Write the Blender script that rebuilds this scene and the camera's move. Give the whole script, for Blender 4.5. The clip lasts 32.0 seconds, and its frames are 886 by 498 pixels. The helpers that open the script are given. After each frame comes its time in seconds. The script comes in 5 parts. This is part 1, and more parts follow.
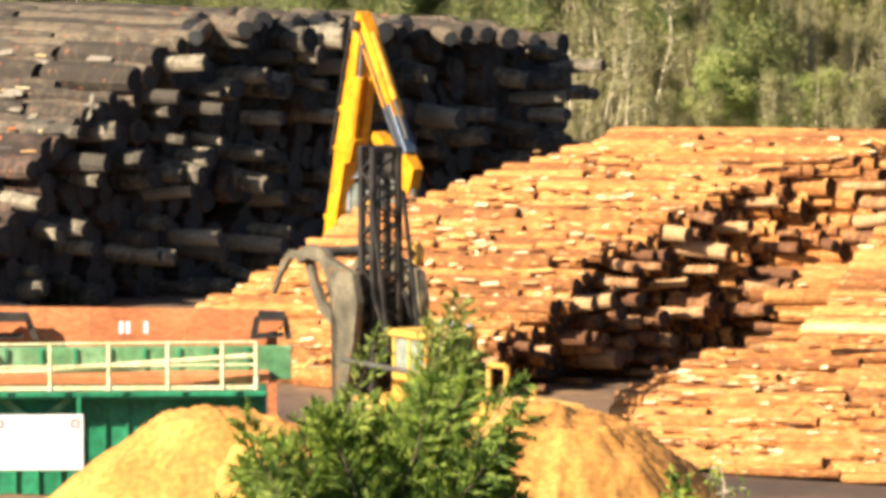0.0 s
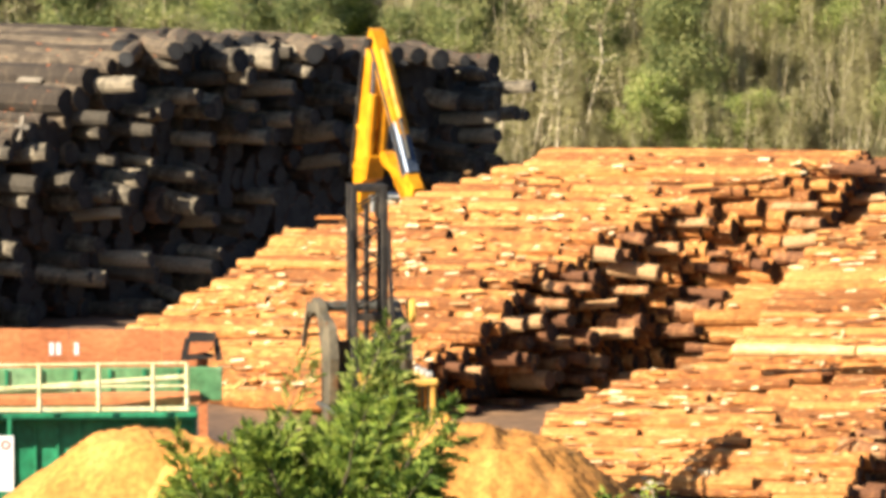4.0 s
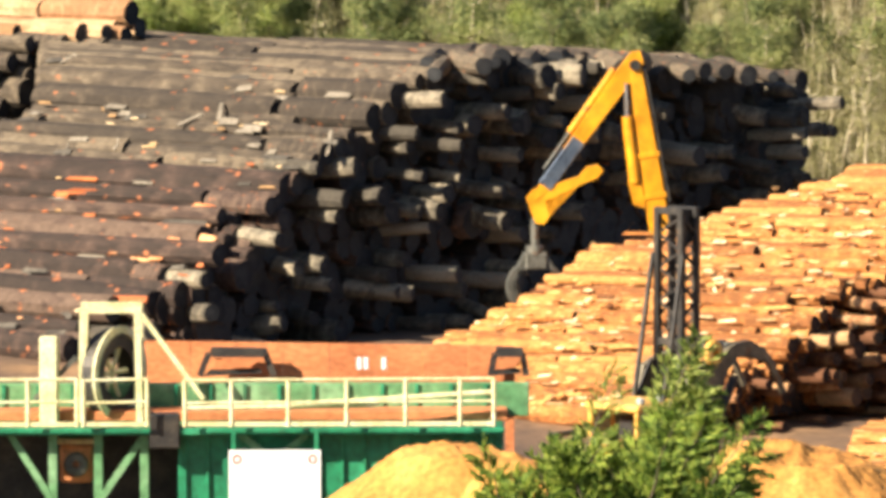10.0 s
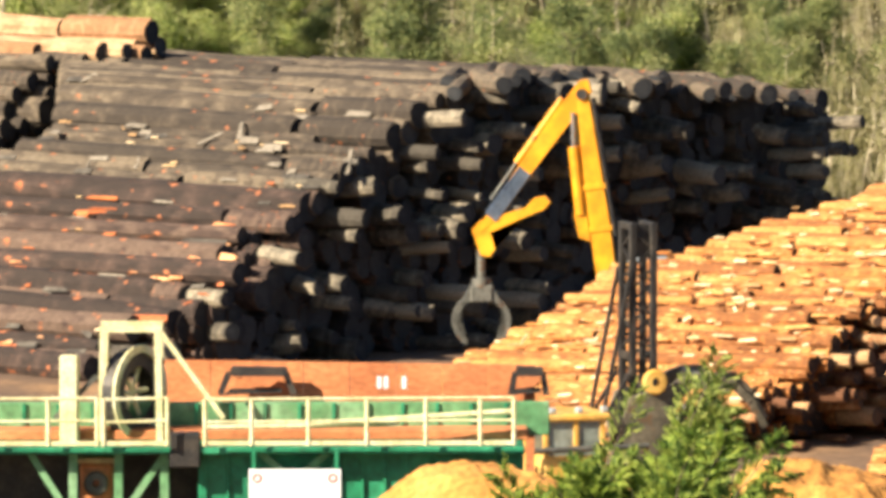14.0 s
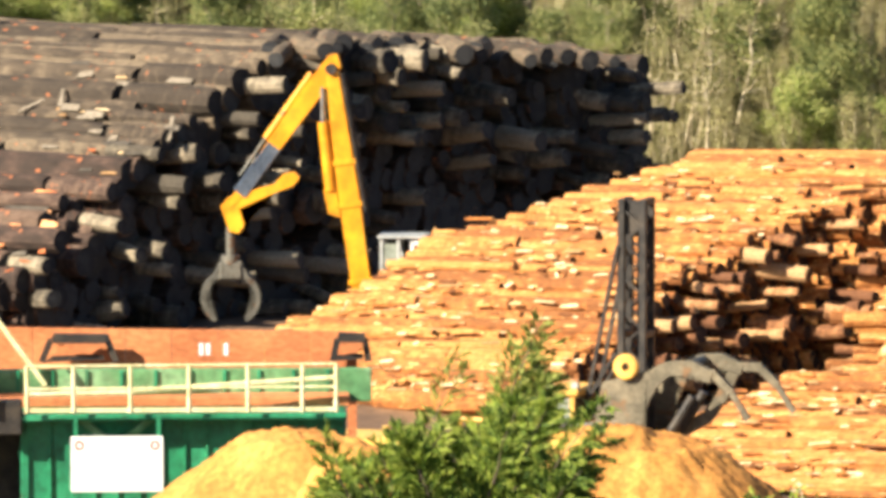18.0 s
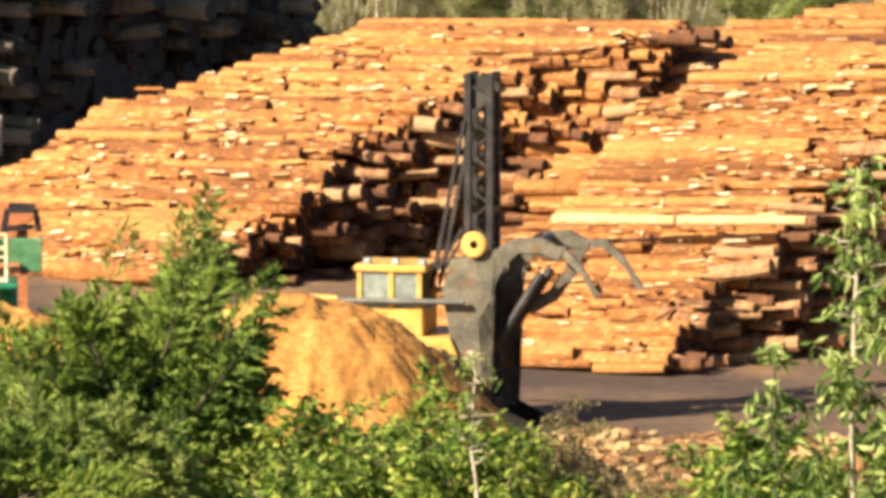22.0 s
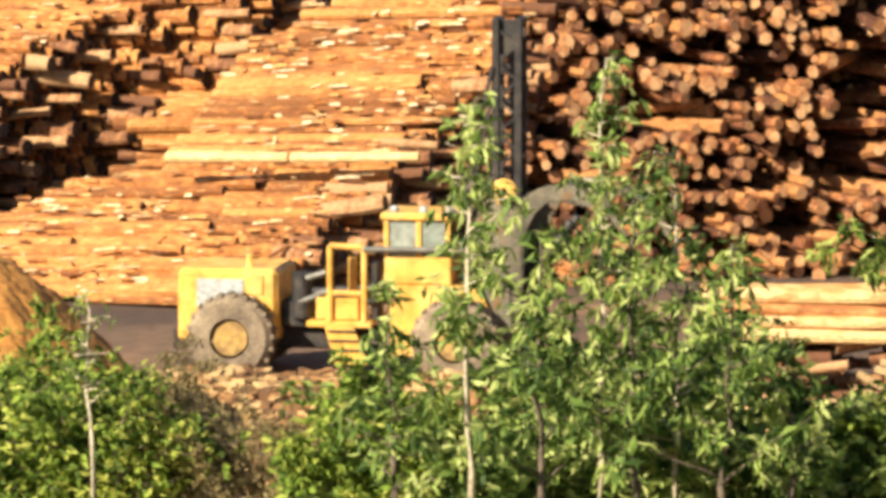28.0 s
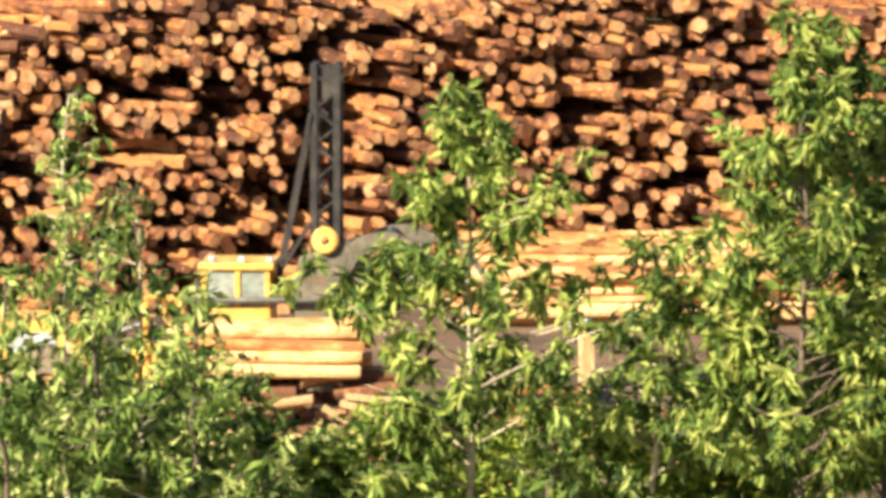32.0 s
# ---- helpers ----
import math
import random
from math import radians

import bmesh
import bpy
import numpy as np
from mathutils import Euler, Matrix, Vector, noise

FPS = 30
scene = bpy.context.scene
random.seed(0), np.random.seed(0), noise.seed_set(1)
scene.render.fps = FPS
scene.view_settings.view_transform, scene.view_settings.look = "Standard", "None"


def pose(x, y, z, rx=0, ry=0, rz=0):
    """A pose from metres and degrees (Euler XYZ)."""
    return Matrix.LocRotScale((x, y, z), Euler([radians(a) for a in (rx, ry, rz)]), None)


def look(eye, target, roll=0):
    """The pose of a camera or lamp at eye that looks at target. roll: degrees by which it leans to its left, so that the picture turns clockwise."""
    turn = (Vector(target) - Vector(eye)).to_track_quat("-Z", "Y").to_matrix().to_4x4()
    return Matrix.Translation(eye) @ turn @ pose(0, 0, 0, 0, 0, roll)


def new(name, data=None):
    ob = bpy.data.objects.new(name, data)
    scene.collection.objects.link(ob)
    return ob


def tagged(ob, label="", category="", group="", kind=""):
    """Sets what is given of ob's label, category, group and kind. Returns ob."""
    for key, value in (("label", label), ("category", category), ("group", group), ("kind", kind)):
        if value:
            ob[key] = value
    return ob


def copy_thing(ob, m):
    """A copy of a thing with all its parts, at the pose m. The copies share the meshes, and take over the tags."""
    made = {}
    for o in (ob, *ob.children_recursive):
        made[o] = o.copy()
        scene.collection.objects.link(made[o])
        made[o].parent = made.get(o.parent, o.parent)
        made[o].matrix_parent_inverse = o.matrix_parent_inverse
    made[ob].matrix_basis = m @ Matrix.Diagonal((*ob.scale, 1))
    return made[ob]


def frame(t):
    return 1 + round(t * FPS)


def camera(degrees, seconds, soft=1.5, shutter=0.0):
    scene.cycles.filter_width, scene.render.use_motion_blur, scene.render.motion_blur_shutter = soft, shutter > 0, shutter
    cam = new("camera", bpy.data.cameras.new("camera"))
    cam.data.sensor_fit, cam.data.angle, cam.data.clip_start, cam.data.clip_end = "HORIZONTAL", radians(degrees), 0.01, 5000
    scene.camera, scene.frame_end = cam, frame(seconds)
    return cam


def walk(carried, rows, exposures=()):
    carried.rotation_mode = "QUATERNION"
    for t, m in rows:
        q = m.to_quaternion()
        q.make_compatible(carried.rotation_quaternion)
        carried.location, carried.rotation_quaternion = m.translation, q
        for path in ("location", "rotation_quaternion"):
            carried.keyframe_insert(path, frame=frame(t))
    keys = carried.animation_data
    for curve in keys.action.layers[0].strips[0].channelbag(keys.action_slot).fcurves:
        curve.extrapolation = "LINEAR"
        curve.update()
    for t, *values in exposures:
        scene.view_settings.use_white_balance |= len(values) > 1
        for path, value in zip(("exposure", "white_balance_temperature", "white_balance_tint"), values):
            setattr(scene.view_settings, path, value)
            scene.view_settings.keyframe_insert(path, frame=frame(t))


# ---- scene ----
# A log yard seen from a hillside through a long lens: the eye stands still and pans.
EYE_Z = 25.0
STEP = 1 / 11961.6          # one bearing step, in radians
cam = camera(7.5, 32.0, soft=4.2)

# seconds, azimuth, depression of the line of sight (degrees)
VIEW = [
    (0, -3.909, 5.214), (0.5, -4.051, 5.237), (1, -4.150, 5.311), (1.5, -3.873, 5.099), (2, -3.711, 5.097),
    (2.5, -3.573, 5.044), (4.5, -3.209, 5.030), (5, -3.016, 4.739), (5.5, -2.805, 4.905), (6, -2.934, 5.266),
    (6.5, -3.272, 5.331), (7, -4.052, 5.122), (7.5, -4.465, 5.207), (8, -4.784, 5.216), (8.5, -5.067, 5.137),
    (9, -5.802, 4.958), (9.5, -6.083, 4.947), (10, -5.933, 4.904), (10.5, -5.759, 4.978), (11, -5.876, 5.037),
    (11.5, -6.028, 4.955), (12, -6.096, 4.847), (12.5, -6.077, 4.864), (13, -6.112, 4.811), (13.5, -6.085, 4.973),
    (14, -6.105, 4.742), (14.5, -6.041, 4.701), (16.5, -5.850, 4.653), (17, -5.310, 4.845), (17.5, -4.867, 5.140),
    (18, -4.589, 5.027), (18.5, -4.508, 4.797), (19, -4.315, 4.780), (19.5, -4.206, 4.801), (20, -3.972, 4.895),
    (20.5, -3.442, 5.141), (21, -3.174, 5.851), (21.5, -2.600, 6.079), (22, -1.785, 6.135), (22.5, -1.003, 6.080),
    (23, -0.688, 5.921), (23.5, -0.553, 6.079), (24, -0.387, 6.226), (24.5, -0.117, 6.177), (26.5, 0.654, 6.100),
    (27, 0.887, 6.227), (27.5, 1.114, 6.257), (28, 1.510, 6.668), (28.5, 1.971, 6.526), (29, 2.526, 6.483),
    (29.5, 3.360, 6.417), (30, 3.871, 6.560), (30.5, 4.441, 6.452), (31, 5.151, 6.484), (31.5, 5.788, 6.405),
    (32, 6.082, 6.364),
]


def aim(az, dep):
    return pose(0, 0, EYE_Z, 90 - dep, 0, -az)


# the clip's camera sets its own exposure as the bright piles come and go
EXPOSURE = [(0, 1.32), (2, 1.26), (6, 1.3), (8, 1.24), (9, 1.2), (10, 1.32), (12, 1.32), (14.5, 1.3), (17, 1.34),
            (20, 1.34), (22, 1.12), (24, 1.04), (27, 1.08), (28, 1.08), (29, 1.1), (30, 1.24), (31, 1.42), (32, 1.38)]
walk(cam, [(t, aim(a, d)) for t, a, d in VIEW], EXPOSURE)


def spot(u, d, z=0.0):
    """The place at bearing u (in steps, 1600 is due north) and range d."""
    a = (u - 1600) * STEP
    return Vector((d * math.sin(a), d * math.cos(a), z))


def height(v, d):
    """The height at range d on the sight line v steps down (960 meets the yard at 185 m)."""
    return EYE_Z - d * math.tan(radians(7.7) - (960 - v) * STEP)


# ---- light ----
SUN_AZ, SUN_EL = 229.0, 31.0   # compass bearing of the sun, its elevation
world = bpy.data.worlds.new("sky")
scene.world = world
world.use_nodes = True
wn = world.node_tree.nodes
sky = wn.new("ShaderNodeTexSky")
sky.sky_type, sky.sun_disc = "NISHITA", False
sky.ozone_density = 4.0
sky.sun_elevation, sky.sun_rotation = radians(SUN_EL), radians(SUN_AZ)
world.node_tree.links.new(sky.outputs[0], wn["Background"].inputs[0])
wn["Background"].inputs[1].default_value = 0.05
sun_data = bpy.data.lights.new("sun", "SUN")
sun_data.energy, sun_data.angle, sun_data.color = 5.0, radians(0.5), (1.0, 0.895, 0.72)
sun = new("sun", sun_data)
sa, se = radians(SUN_AZ), radians(SUN_EL)
sun_from = Vector((math.sin(sa) * math.cos(se), math.cos(sa) * math.cos(se), math.sin(se)))
sun.matrix_world = look(sun_from * 100, (0, 0, 0))


# ---- materials ----
def ramp_fill(node, stops):
    el = node.color_ramp.elements
    while len(el) < len(stops):
        el.new(0.5)
    for e, (p, c) in zip(el, stops):
        e.position, e.color = p, (*c, 1)


def surface(name, colors, scale=3.0, rough=0.8, metal=0.0, bump=0.3, fine=30.0, stretch=(1, 1, 1), vary="", amount=0.35, stain=None):
    """Base colours blended by coarse noise, grained by fine noise; vary: 'object' or 'island' shifts the value piece by piece."""
    m = bpy.data.materials.new(name)
    m.use_nodes = True
    n, l = m.node_tree.nodes, m.node_tree.links
    bsdf = n["Principled BSDF"]
    tc, mp = n.new("ShaderNodeTexCoord"), n.new("ShaderNodeMapping")
    mp.inputs["Scale"].default_value = stretch
    l.new(tc.outputs["Object"], mp.inputs["Vector"])
    a, b = n.new("ShaderNodeTexNoise"), n.new("ShaderNodeTexNoise")
    a.inputs["Scale"].default_value, a.inputs["Detail"].default_value = scale, 4
    b.inputs["Scale"].default_value, b.inputs["Detail"].default_value = fine, 3
    l.new(mp.outputs[0], a.inputs["Vector"]), l.new(mp.outputs[0], b.inputs["Vector"])
    r = n.new("ShaderNodeValToRGB")
    k = len(colors)
    ramp_fill(r, [(0.32 + 0.36 * i / max(1, k - 1), c) for i, c in enumerate(colors)])
    fac = a.outputs[0]
    rnd = None
    if vary:
        src = n.new("ShaderNodeObjectInfo") if vary == "object" else n.new("ShaderNodeNewGeometry")
        rnd = src.outputs["Random"] if vary == "object" else src.outputs["Random Per Island"]
        mix = n.new("ShaderNodeMath")
        mix.operation = "MULTIPLY_ADD"
        mix.inputs[1].default_value = amount
        l.new(rnd, mix.inputs[0])
        sub = n.new("ShaderNodeMath")
        sub.operation = "SUBTRACT"
        sub.inputs[1].default_value = amount / 2
        l.new(fac, sub.inputs[0]), l.new(sub.outputs[0], mix.inputs[2])
        fac = mix.outputs[0]
    l.new(fac, r.inputs[0])
    col = r.outputs[0]
    g = n.new("ShaderNodeMix")
    g.data_type, g.blend_type = "RGBA", "MULTIPLY"
    g.inputs[0].default_value = 0.75
    gr = n.new("ShaderNodeValToRGB")
    ramp_fill(gr, [(0.3, (0.55, 0.53, 0.5)), (0.65, (1.15, 1.15, 1.15))])
    l.new(b.outputs[0], gr.inputs[0])
    l.new(col, g.inputs[6]), l.new(gr.outputs[0], g.inputs[7])
    col = g.outputs[2]
    if stain:
        s = n.new("ShaderNodeTexNoise")
        s.inputs["Scale"].default_value = stain[1]
        s.inputs["Detail"].default_value = 3
        sc = n.new("ShaderNodeVectorMath")
        sc.operation = "MULTIPLY"
        sc.inputs[1].default_value = stain[3] if len(stain) > 3 else (1, 1, 1)
        l.new(mp.outputs[0], sc.inputs[0]), l.new(sc.outputs[0], s.inputs["Vector"])
        sr = n.new("ShaderNodeValToRGB")
        ramp_fill(sr, [(stain[2], (0, 0, 0)), (stain[2] + 0.08, (1, 1, 1))])
        l.new(s.outputs[0], sr.inputs[0])
        sm = n.new("ShaderNodeMix")
        sm.data_type = "RGBA"
        l.new(sr.outputs[0], sm.inputs[0]), l.new(col, sm.inputs[6])
        sm.inputs[7].default_value = (*stain[0], 1)
        col = sm.outputs[2]
    l.new(col, bsdf.inputs["Base Color"])
    bsdf.inputs["Roughness"].default_value, bsdf.inputs["Metallic"].default_value = rough, metal
    if bump:
        bp = n.new("ShaderNodeBump")
        bp.inputs["Strength"].default_value, bp.inputs["Distance"].default_value = bump, 0.05
        l.new(b.outputs[0], bp.inputs["Height"]), l.new(bp.outputs[0], bsdf.inputs["Normal"])
    return m


def leafy(name, colors, rough=0.62):
    """Leaves: tint by island, a little light through the blade."""
    m = surface(name, colors, 0.6, rough, 0, 0.0, 6.0, vary="island", amount=0.5)
    n, l = m.node_tree.nodes, m.node_tree.links
    b = n["Principled BSDF"]
    tr, add = n.new("ShaderNodeBsdfTranslucent"), n.new("ShaderNodeMixShader")
    b.inputs["Specular IOR Level"].default_value = 0.25
    add.inputs[0].default_value = 0.42
    src = b.inputs["Base Color"].links[0].from_socket
    l.new(src, tr.inputs[0])
    l.new(b.outputs[0], add.inputs[1]), l.new(tr.outputs[0], add.inputs[2])
    l.new(add.outputs[0], n["Material Output"].inputs[0])
    return m


ORANGE = [(0.23, 0.082, 0.019), (0.34, 0.122, 0.028), (0.43, 0.163, 0.037), (0.54, 0.235, 0.06)]
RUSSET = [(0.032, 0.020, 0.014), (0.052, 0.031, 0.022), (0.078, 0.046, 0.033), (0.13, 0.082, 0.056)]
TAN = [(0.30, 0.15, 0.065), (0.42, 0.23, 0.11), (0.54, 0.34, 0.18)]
GREY = [(0.043, 0.031, 0.021), (0.066, 0.048, 0.032), (0.093, 0.068, 0.045), (0.155, 0.116, 0.075)]
STUB = [(0.066, 0.054, 0.039), (0.13, 0.108, 0.076), (0.20, 0.165, 0.115), (0.31, 0.255, 0.175)]
CRUST = [(0.15, 0.06, 0.024), (0.26, 0.11, 0.042), (0.37, 0.175, 0.07), (0.48, 0.28, 0.13)]
RED = [(0.085, 0.027, 0.009), (0.18, 0.058, 0.017), (0.275, 0.097, 0.027), (0.41, 0.175, 0.05)]
PALE = ((0.74, 0.43, 0.16), 1.4, 0.60, (0.5, 1.9, 1.9))
WORN = ((0.60, 0.34, 0.17), 1.4, 0.63, (0.5, 1.9, 1.9))
SORE = ((0.46, 0.15, 0.055), 1.1, 0.665)
bark_orange = surface("bark_orange", ORANGE, 1.0, 0.85, 0, 0.6, 3.4, (13, 0.9, 0.9), "object", 0.5, PALE)
bark_grey = surface("bark_grey", GREY, 1.0, 0.9, 0, 0.6, 3.4, (13, 0.9, 0.9), "object", 0.45, SORE)
bark_red = surface("bark_red", RED, 1.0, 0.85, 0, 0.6, 3.4, (8, 0.9, 0.9), "object", 0.6, WORN)
bark_orange_far = surface("bark_orange_heap", ORANGE, 1.0, 0.85, 0, 0.6, 4, (1.2, 3.5, 3.5), "island", 0.5, PALE)
bark_grey_far = surface("bark_grey_heap", GREY, 1.0, 0.9, 0, 0.6, 4, (1.2, 2.5, 2.5), "island", 0.45, SORE)
bark_red_far = surface("bark_red_heap", RED, 1.0, 0.85, 0, 0.6, 4, (3, 1.2, 3), "island", 0.6, WORN)
bark_peeled = surface("peeled_log", [(0.34, 0.13, 0.036), (0.50, 0.225, 0.065), (0.62, 0.33, 0.115), (0.78, 0.52, 0.23)], 1.0, 0.75, 0, 0.3, 3.4, (8, 0.9, 0.9), "object", 0.5)
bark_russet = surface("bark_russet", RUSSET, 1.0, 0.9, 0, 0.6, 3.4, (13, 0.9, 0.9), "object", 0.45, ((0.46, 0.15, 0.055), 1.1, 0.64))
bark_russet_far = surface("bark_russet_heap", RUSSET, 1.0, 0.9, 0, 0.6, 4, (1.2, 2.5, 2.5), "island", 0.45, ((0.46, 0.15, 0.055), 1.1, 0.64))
# paler than GREY: part of the sun on jutting logs is in the colour
bark_stub = surface("bark_weathered_stub_sunlit", STUB, 1.0, 0.9, 0, 0.5, 3.4, (8, 0.9, 0.9), "object", 0.6)
bark_crust = surface("bark_brown_stub", CRUST, 1.0, 0.9, 0, 0.5, 3.4, (8, 0.9, 0.9), "object", 0.7)
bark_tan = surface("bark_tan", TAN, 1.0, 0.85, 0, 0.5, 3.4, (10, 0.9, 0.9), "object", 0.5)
bark_fresh = surface("fresh_peeled_log", [(0.62, 0.40, 0.16), (0.74, 0.50, 0.22), (0.82, 0.60, 0.30)], 1.0, 0.75, 0, 0.3, 3.4, (8, 0.9, 0.9))
bark_ground = surface("trodden_bark", [(0.16, 0.078, 0.03), (0.32, 0.155, 0.052), (0.48, 0.25, 0.085), (0.62, 0.40, 0.17)], 1.0, 0.9, 0, 0.3, 6, vary="island", amount=0.8)
bark_torn = surface("torn_bark", [(0.42, 0.11, 0.03), (0.68, 0.21, 0.06), (0.80, 0.40, 0.18)], 1.0, 0.8, 0, 0.3, 6, vary="island", amount=0.6)
bark_chip = surface("bark_chips", [(0.16, 0.053, 0.012), (0.33, 0.117, 0.024), (0.46, 0.178, 0.036), (0.62, 0.31, 0.09)], 1.0, 0.85, 0, 0.3, 6, vary="island", amount=0.7)
bark_cream = surface("pale_splinter", [(0.42, 0.24, 0.10), (0.62, 0.42, 0.20), (0.78, 0.60, 0.36)], 1.0, 0.85, 0, 0.2, 6, vary="island", amount=0.7)
bark_grain = surface("weathered_splinter", [(0.06, 0.05, 0.04), (0.13, 0.11, 0.085), (0.24, 0.20, 0.15)], 1.0, 0.9, 0, 0.2, 6, vary="island", amount=0.7)
# brown cut ends, darkened in colour to deepen the shade on the orange piles
end_brown_shaded = surface("cut_wood_brown_shaded", [(0.028, 0.018, 0.013), (0.055, 0.033, 0.022), (0.12, 0.07, 0.04)], 1.5, 0.85, 0, 0.2, 8, vary="object", amount=0.5)
end_red = surface("cut_wood_red", [(0.20, 0.084, 0.033), (0.40, 0.172, 0.064), (0.60, 0.335, 0.15)], 1.5, 0.85, 0, 0.2, 8, vary="object", amount=0.5)
end_fresh = surface("cut_wood_fresh", [(0.32, 0.13, 0.045), (0.48, 0.22, 0.075), (0.62, 0.35, 0.14)], 1.5, 0.8, 0, 0.2, 8, vary="object", amount=0.4)
# weathered ends, taken near black so the colour carries the end face's shade
end_old_shaded = surface("cut_wood_weathered_shaded", [(0.010, 0.011, 0.014), (0.018, 0.019, 0.022), (0.04, 0.04, 0.041)], 1.5, 0.85, 0, 0.2, 8, vary="object", amount=0.4)
yellow = surface("yellow_paint", [(0.66, 0.34, 0.05), (0.78, 0.43, 0.085), (0.84, 0.53, 0.15)], 0.8, 0.45, 0, 0.02, 2.5, stain=((0.24, 0.14, 0.05), 0.8, 0.68))
crane_yellow = surface("crane_yellow_paint", [(0.62, 0.235, 0.006), (0.76, 0.315, 0.010), (0.82, 0.38, 0.02)], 0.7, 0.42, 0, 0.02, 2.0, stain=((0.14, 0.08, 0.03), 0.7, 0.70))
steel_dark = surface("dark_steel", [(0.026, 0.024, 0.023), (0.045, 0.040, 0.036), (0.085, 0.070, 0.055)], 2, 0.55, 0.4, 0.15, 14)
steel_grey = surface("grey_worn_steel", [(0.075, 0.072, 0.06), (0.125, 0.12, 0.10), (0.19, 0.178, 0.145)], 1.4, 0.55, 0.3, 0.15, 10, stain=((0.16, 0.09, 0.05), 2.0, 0.62))
steel_olive = surface("dusty_olive_steel", [(0.095, 0.082, 0.054), (0.155, 0.132, 0.088), (0.24, 0.20, 0.13)], 1.4, 0.6, 0.2, 0.15, 10, stain=((0.20, 0.11, 0.05), 2.0, 0.6))
rust = surface("rusty_steel", [(0.44, 0.14, 0.05), (0.58, 0.20, 0.072), (0.66, 0.27, 0.105)], 0.8, 0.85, 0, 0.25, 10, (0.5, 1, 1))
rubber = surface("tyre_rubber", [(0.14, 0.105, 0.07), (0.24, 0.18, 0.115), (0.34, 0.26, 0.165)], 1.5, 0.9, 0, 0.3, 12)
green_pale = surface("faded_green_paint", [(0.08, 0.22, 0.09), (0.13, 0.30, 0.13), (0.24, 0.41, 0.22)], 0.9, 0.6, 0, 0.05, 6)
green = surface("green_paint", [(0.01, 0.14, 0.07), (0.016, 0.22, 0.10), (0.04, 0.30, 0.15)], 0.7, 0.5, 0, 0.05, 6, stain=((0.09, 0.07, 0.04), 0.9, 0.64))
rail_yellow = surface("pale_yellow_rail", [(0.62, 0.55, 0.27), (0.74, 0.67, 0.37), (0.80, 0.76, 0.50)], 2, 0.5, 0, 0.05, 14)
timber_pale = surface("sunbleached_timber", [(0.46, 0.30, 0.13), (0.60, 0.42, 0.20), (0.70, 0.52, 0.28)], 1.2, 0.8, 0, 0.3, 8, (2, 2, 0.4))
white = surface("white_board", [(0.80, 0.80, 0.80), (0.86, 0.86, 0.86)], 0.6, 0.6, 0, 0.0, 70)
red_mark = surface("red_marking", [(0.55, 0.08, 0.04), (0.62, 0.12, 0.06)], 2, 0.6, 0, 0, 8)
sawdust = surface("sawdust", [(0.40, 0.165, 0.034), (0.56, 0.25, 0.052), (0.68, 0.335, 0.084)], 0.7, 0.95, 0, 0.6, 7)
# opaque panes; the greenish light seen through the glass is in the colour
cab_glass = surface("bright_cab_glass", [(0.22, 0.25, 0.21), (0.32, 0.34, 0.28)], 1, 0.25, 0, 0, 5)
rim_dusty = surface("dusty_rim", [(0.22, 0.13, 0.05), (0.36, 0.22, 0.07), (0.48, 0.30, 0.08)], 1.5, 0.8, 0, 0.1, 6)
pale_metal = surface("pale_metal_guard", [(0.42, 0.44, 0.42), (0.55, 0.57, 0.55)], 2, 0.45, 0.3, 0.05, 12)
steel_blue = surface("blue_grey_steel", [(0.07, 0.09, 0.13), (0.11, 0.14, 0.19), (0.18, 0.21, 0.26)], 1.5, 0.35, 0.5, 0.05, 8)
chrome = surface("hydraulic_rod", [(0.45, 0.45, 0.45), (0.6, 0.6, 0.6)], 2, 0.25, 0.9, 0, 10)
earth = surface("yard_earth", [(0.07, 0.043, 0.029), (0.12, 0.072, 0.045), (0.19, 0.11, 0.06), (0.36, 0.20, 0.09)], 0.12, 0.95, 0, 0.7, 2.2)


def grass_slope(m):
    """Behind the yard and on the near bank the earth turns to dry grass."""
    n, l = m.node_tree.nodes, m.node_tree.links
    b = n["Principled BSDF"]
    old = b.inputs["Base Color"].links[0].from_socket
    geo, sep, rng, mix = n.new("ShaderNodeNewGeometry"), n.new("ShaderNodeSeparateXYZ"), n.new("ShaderNodeMapRange"), n.new("ShaderNodeMix")
    tex, rmp = n.new("ShaderNodeTexNoise"), n.new("ShaderNodeValToRGB")
    tex.inputs["Scale"].default_value, tex.inputs["Detail"].default_value = 0.6, 6
    ramp_fill(rmp, [(0.3, (0.10, 0.10, 0.04)), (0.5, (0.19, 0.18, 0.08)), (0.7, (0.28, 0.24, 0.12))])
    mix.data_type = "RGBA"
    rng.inputs[1].default_value, rng.inputs[2].default_value = 278, 288
    near, most = n.new("ShaderNodeMapRange"), n.new("ShaderNodeMath")
    near.inputs[1].default_value, near.inputs[2].default_value, near.inputs[3].default_value, near.inputs[4].default_value = 112, 128, 1, 0
    most.operation = "MAXIMUM"
    l.new(sep.outputs[1], near.inputs[0]), l.new(near.outputs[0], most.inputs[0]), l.new(rng.outputs[0], most.inputs[1])
    l.new(geo.outputs["Position"], sep.inputs[0]), l.new(sep.outputs[1], rng.inputs[0]), l.new(most.outputs[0], mix.inputs[0])
    l.new(geo.outputs["Position"], tex.inputs["Vector"]), l.new(tex.outputs[0], rmp.inputs[0])
    l.new(old, mix.inputs[6]), l.new(rmp.outputs[0], mix.inputs[7]), l.new(mix.outputs[2], b.inputs["Base Color"])


